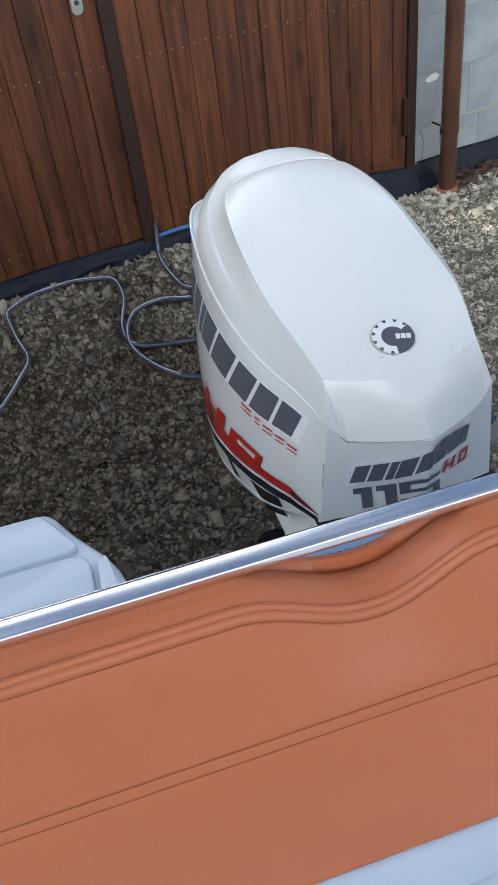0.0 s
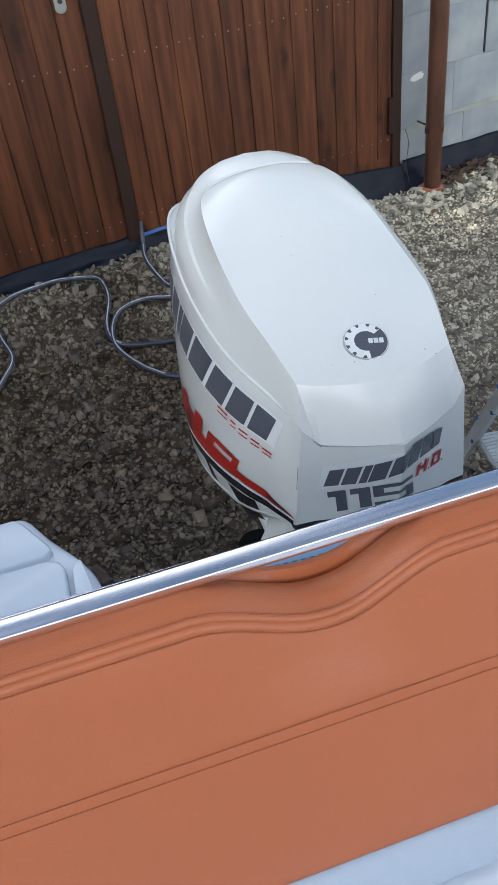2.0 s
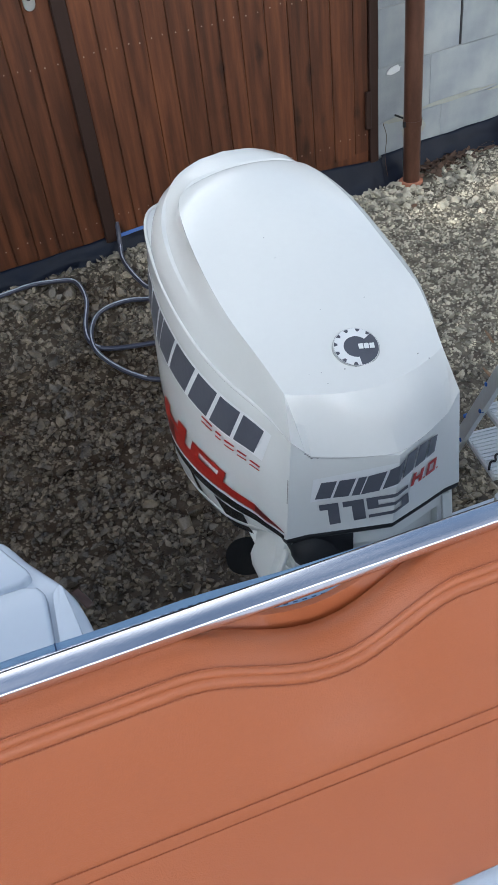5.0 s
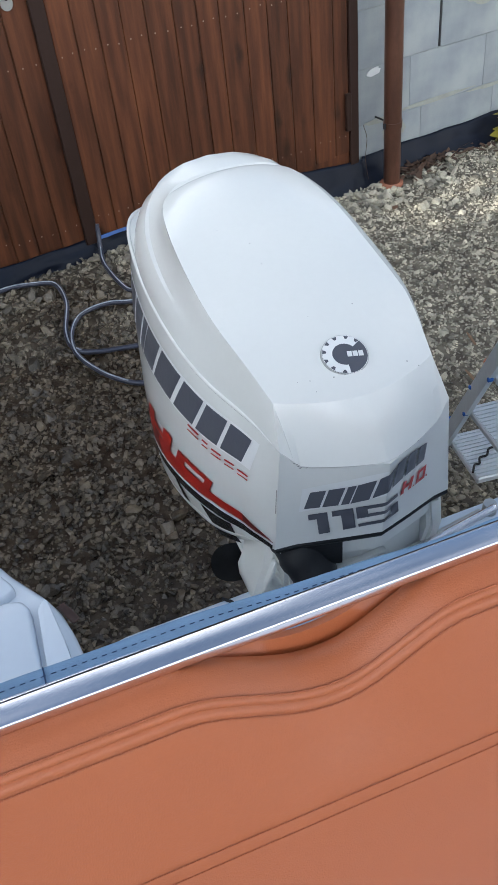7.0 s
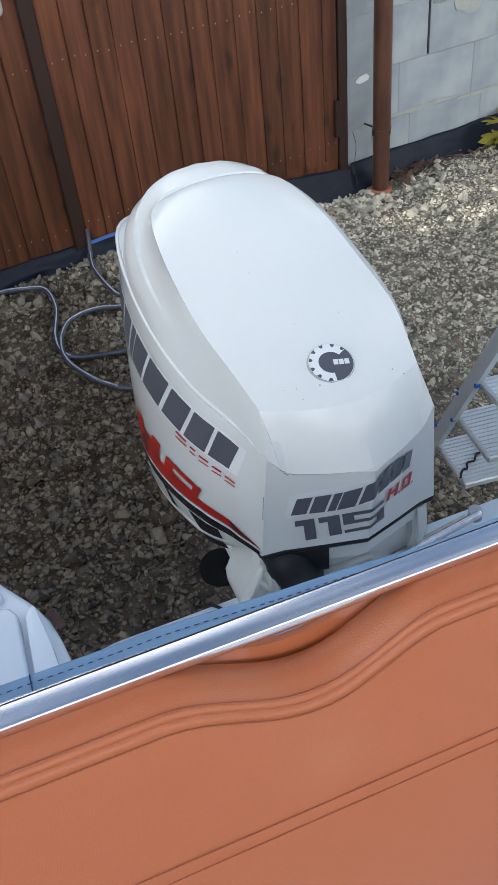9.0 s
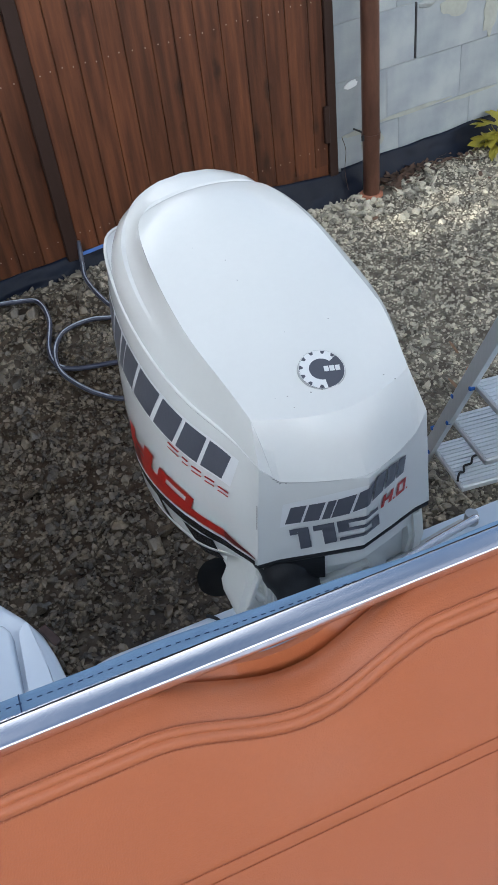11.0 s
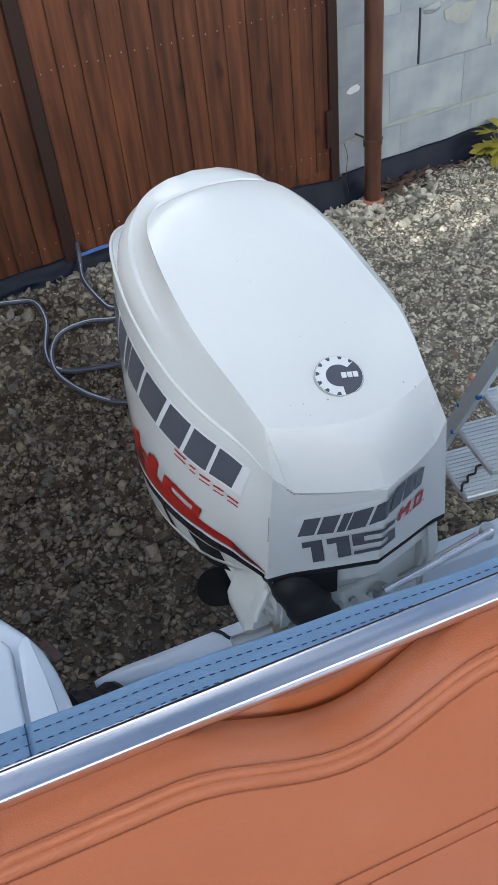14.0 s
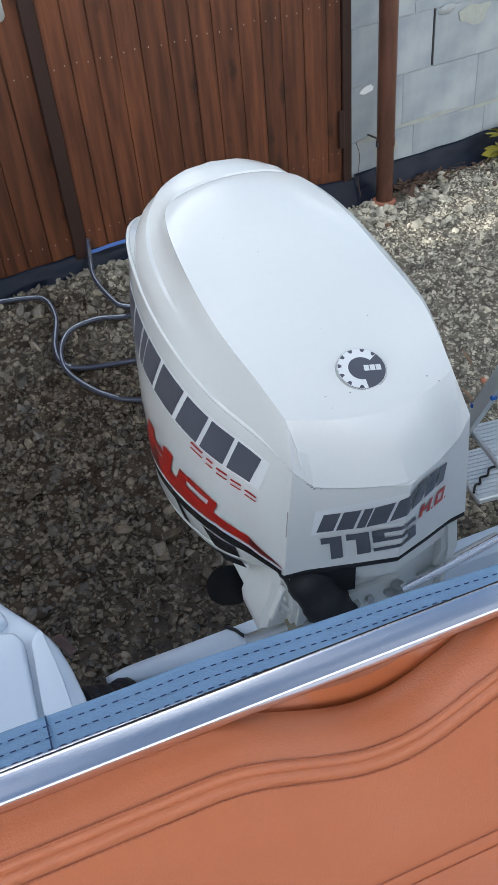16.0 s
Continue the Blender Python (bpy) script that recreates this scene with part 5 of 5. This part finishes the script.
    for j in range(3):
        outline = [(0.03, 0.0), (0.05, 0.035), (0.10, 0.058), (0.15, 0.055), (0.178, 0.03), (0.183, 0.0), (0.17, -0.03), (0.13, -0.048), (0.07, -0.042)]
        bl = plate([(p.x, p.y) for p in spline([(x, y, 0) for x, y in outline], 4, closed=True)], 0.006)
        move(bl, pose(0.030, 1.185, 0.398) @ Matrix.Rotation(radians(194 + 120 * j), 4, "Y") @ Matrix.Rotation(radians(-50), 4, "X"))
        part("blade", bl, M_BLACK_GLOSS, prop)


# ---- step ladder ----
def build_ladder():
    turn = BOAT @ pose(1.373, 1.334, 0, 0, 0, -6.7)
    lad = thing("step_ladder", turn, "grey folding step ladder with deep ribbed treads and blue caps", "step ladder")
    wide, depth = 0.40, 0.238
    steps = [(0.25, 0.0), (0.473, -0.122), (0.70, -0.250)]
    for z, y in steps:
        tread = bmesh.new()
        box(0, wide, y, y + depth, z - 0.030, z - 0.004, bevel=0.005, bm=tread)
        ob = part("tread", tread, M_ALU, lad, "ribbed aluminium tread")
        ribs = bmesh.new()
        for k in range(13):
            r = y + 0.010 + k * (depth - 0.020) / 12
            box(0.006, wide - 0.006, r - 0.0055, r + 0.0055, z - 0.0045, z, bm=ribs)
        part("ribs", ribs, M_ALU, ob)
        for x in (-0.028, wide + 0.010):
            for dy, dz in ((-0.030, -0.014), (0.076, -0.116)):
                part("cap", box(x + 0.001, x + 0.019, y + depth + dy, y + depth + 0.012 + dy, z + dz, z + dz + 0.013, bevel=0.002), M_BLUE, ob, "blue plastic cap")
    for x in (-0.022, wide + 0.002):
        a, b = Vector((x, 0.358, 0.0)), Vector((x, -0.195, 1.05))
        rail = bmesh.new()
        rows = []
        for p in (a, a.lerp(b, 0.5), b):
            rows.append([p + Vector(d) for d in ((0, -0.028, 0), (0.020, -0.028, 0), (0.020, -0.024, 0), (0.004, -0.022, 0), (0.004, 0.022, 0), (0.020, 0.024, 0), (0.020, 0.028, 0), (0, 0.028, 0))])
        loft(rows, close_rows=True, bm=rail)
        rail.verts.ensure_lookup_table()
        rail.faces.new([rail.verts[k] for k in range(7, -1, -1)])
        rail.faces.new([rail.verts[16 + k] for k in range(8)])
        part("side_rail", rail, M_ALU, lad)
        part("foot", box(a.x - 0.004, a.x + 0.026, a.y - 0.035, a.y + 0.035, 0, 0.03, bevel=0.004), M_BLACK, lad, "black rubber foot")
        part("rear_leg", tube([(x + 0.01, -0.42, 0.0), (x + 0.01, b.y, 1.04)], 0.012, 10), M_ALU, lad, smooth=50)
    cord = spline([(-0.004, 0.028, 0.2545), (0.018, 0.060, 0.2545), (0.036, 0.062, 0.2545), (0.050, 0.088, 0.2545), (0.078, 0.092, 0.2545), (0.100, 0.120, 0.2545), (0.135, 0.122, 0.2545)], 6)
    c = tube([turn @ p for p in cord], 0.004, 8)
    tagged(link_mesh("cord", c, M_BLACK, smooth=60), "thin black cord lying over the ladder tread", "cord")


# ---- plants and leaves ----
def leaf_mesh(bm, m, length, width, curl):
    rows = []
    for k in range(6):
        t = k / 5
        w = width * math.sin(math.pi * (0.08 + 0.9 * t)) / 2
        z = curl * t * t
        rows.append([m @ Vector((-w, t * length, z + 0.15 * w)), m @ Vector((0, t * length, z)), m @ Vector((w, t * length, z + 0.15 * w))])
    return loft(rows, bm=bm)


def build_plants():
    rng = random.Random(11)
    plant = thing("weed_plant", pose(4.23, 3.93, ground_height(4.20, 3.93)), "yellowing leafy weed at the wall foot", "plant")
    stems = bmesh.new()
    for k in range(7):
        a = k * 0.9
        tube(spline([(0, 0, 0), (0.03 * math.cos(a), 0.03 * math.sin(a), 0.08), (0.09 * math.cos(a), 0.07 * math.sin(a), 0.15)], 4), 0.003, 6, stems)
    part("stems", stems, M_LEAF_YELLOW, plant)
    for k in range(60):
        a = rng.uniform(0, math.tau)
        r = rng.uniform(0.0, 0.13)
        bm = leaf_mesh(bmesh.new(), pose(r * math.cos(a), r * math.sin(a), rng.uniform(0.04, 0.2), rng.uniform(-30, 30), rng.uniform(-30, 30), math.degrees(a) - 90), rng.uniform(0.08, 0.15), rng.uniform(0.05, 0.09), rng.uniform(-0.03, 0.02))
        part("leaf", bm, M_LEAF_YELLOW, plant, smooth=60)
    dry = bmesh.new()
    for k in range(150):
        x, y = 3.25 + abs(rng.gauss(0, 0.38)), 4.05 - abs(rng.gauss(0, 0.08))
        if k > 136:
            x, y = rng.uniform(0.2, 4.4), rng.uniform(2.2, 4.0)
        leaf_mesh(dry, pose(x, y, ground_height(x, y) + 0.035, rng.uniform(-25, 25), rng.uniform(-25, 25), rng.uniform(0, 360)), rng.uniform(0.03, 0.08), rng.uniform(0.015, 0.04), rng.uniform(-0.012, 0.02))
    tagged(link_mesh("dry_leaves", dry, M_LEAF_DRY, smooth=60), "brown fallen leaves on the gravel by the wall", "leaves", kind="stuff")
    stalk = tube(spline([(3.06, 4.06, 0.05), (3.045, 4.07, 0.18), (3.06, 4.075, 0.30), (3.045, 4.09, 0.38)], 6), 0.0018, 6)
    tagged(link_mesh("dry_stalk", stalk, M_LEAF_DRY, smooth=60), "thin dry stalk standing by the door jamb", "stalk")


def build_tree():
    # unseen tree, added so that its crown breaks up the sun strip
    rng = random.Random(21)
    tree = thing("dapple_tree", pose(-3.9, 2.7, ground_height(-3.9, 2.7)), "leafy green tree added out of view to dapple the sun", "tree")
    trunk = bmesh.new()
    path = spline([(0, 0, -0.1), (0.03, 0.05, 0.7), (0.06, 0.3, 1.5), (0.1, 0.6, 2.2), (0.1, 0.8, 3.1)], 5)
    tube(path, [lerp(0.16, 0.03, k / (len(path) - 1)) for k in range(len(path))], 10, trunk)
    for k in range(14):
        a = rng.uniform(0, math.tau)
        p = path[rng.randrange(8, len(path))]
        q = p + Vector((math.cos(a), math.sin(a), 0.5)) * rng.uniform(0.3, 0.8)
        tube([p, p.lerp(q, 0.5) + Vector((0, 0, 0.08)), q], [0.035, 0.022, 0.008], 6, trunk)
    part("trunk", trunk, M_BARK, tree, smooth=60)
    crown = bmesh.new()
    for k in range(190):
        a, u, r = rng.uniform(0, math.tau), rng.uniform(-1, 1), rng.random() ** 0.4
        h = math.sqrt(1 - u * u)
        c = Vector((0.1 + 0.8 * r * h * math.cos(a), 0.8 + 0.8 * r * h * math.sin(a), 2.75 + 0.65 * r * u))
        if noise.noise(c * 1.7 + Vector((4.0, 0, 0))) > 0.0:
            continue
        leaf_mesh(crown, pose(*c, rng.uniform(-60, 60), rng.uniform(-60, 60), rng.uniform(0, 360)), rng.uniform(0.14, 0.24), rng.uniform(0.08, 0.13), rng.uniform(-0.03, 0.03))
    part("crown", crown, M_LEAF_GREEN, tree)
    for (x0, y0), (x1, y1) in (((2.379, 2.405), (2.347, 2.313)), ((2.172, 2.185), (2.156, 2.103))):
        z0, z1 = ground_height(x0, y0) + 0.036, ground_height(x1, y1) + 0.030
        chip = tube([(x0, y0, z0), (lerp(x0, x1, 0.4), lerp(y0, y1, 0.4), (z0 + z1) / 2 + 0.003), (x1, y1, z1)], [0.003, 0.008, 0.006], 5, flat=0.5)
        tagged(link_mesh("wood_splinter", chip, M_SPLINTER), "pale brown wood splinter lying on the gravel", "splinter")
    bit = bmesh.new()
    bmesh.ops.create_icosphere(bit, subdivisions=1, radius=0.022)
    tagged(link_mesh("brick_fragment", move(bit, pose(2.30, 2.19, ground_height(2.30, 2.19) + 0.022, 20, 10, 30) @ Matrix.Diagonal((1.0, 0.7, 0.6, 1))), M_TERRACOTTA), "small reddish brick fragment on the gravel", "brick")


# ---- unseen houses added round the yard to shade it and close it off ----
def build_houses():
    # the three at -x block the sun; the low annex leaves a lit strip
    for name, x0, x1, y0, y1, h in (("shade_house", -12.0, -5.0, -14.0, 3.56, 3.9), ("shade_annex", -12.0, -5.0, 3.56, 4.12, 2.7), ("shade_barn", -12.0, -5.0, 4.12, 12.0, 3.9), ("neighbour_house", 14.0, 20.0, -10.0, 6.0, 3.6), ("back_house", -5.0, 14.0, -18.0, -12.0, 3.4)):
        house = thing(name, pose((x0 + x1) / 2, (y0 + y1) / 2, 0), "plain house block added out of view beside the yard", "house")
        inv = house.matrix_world.inverted()
        part("wall", move(box(x0, x1, y0, y1, -0.2, h), inv), M_RENDER, house)
        part("roof", move(box(x0, x1, y0, y1, h, h + 0.2), inv), M_ROOF, house)


build_ground()
build_boat()
build_seat()
build_rail()
build_strap()
build_motor()
build_doors()
build_membrane()
build_downpipe()
build_hose()
build_ladder()
build_plants()
build_houses()
build_tree()
build_block_wall()
build_gravel()
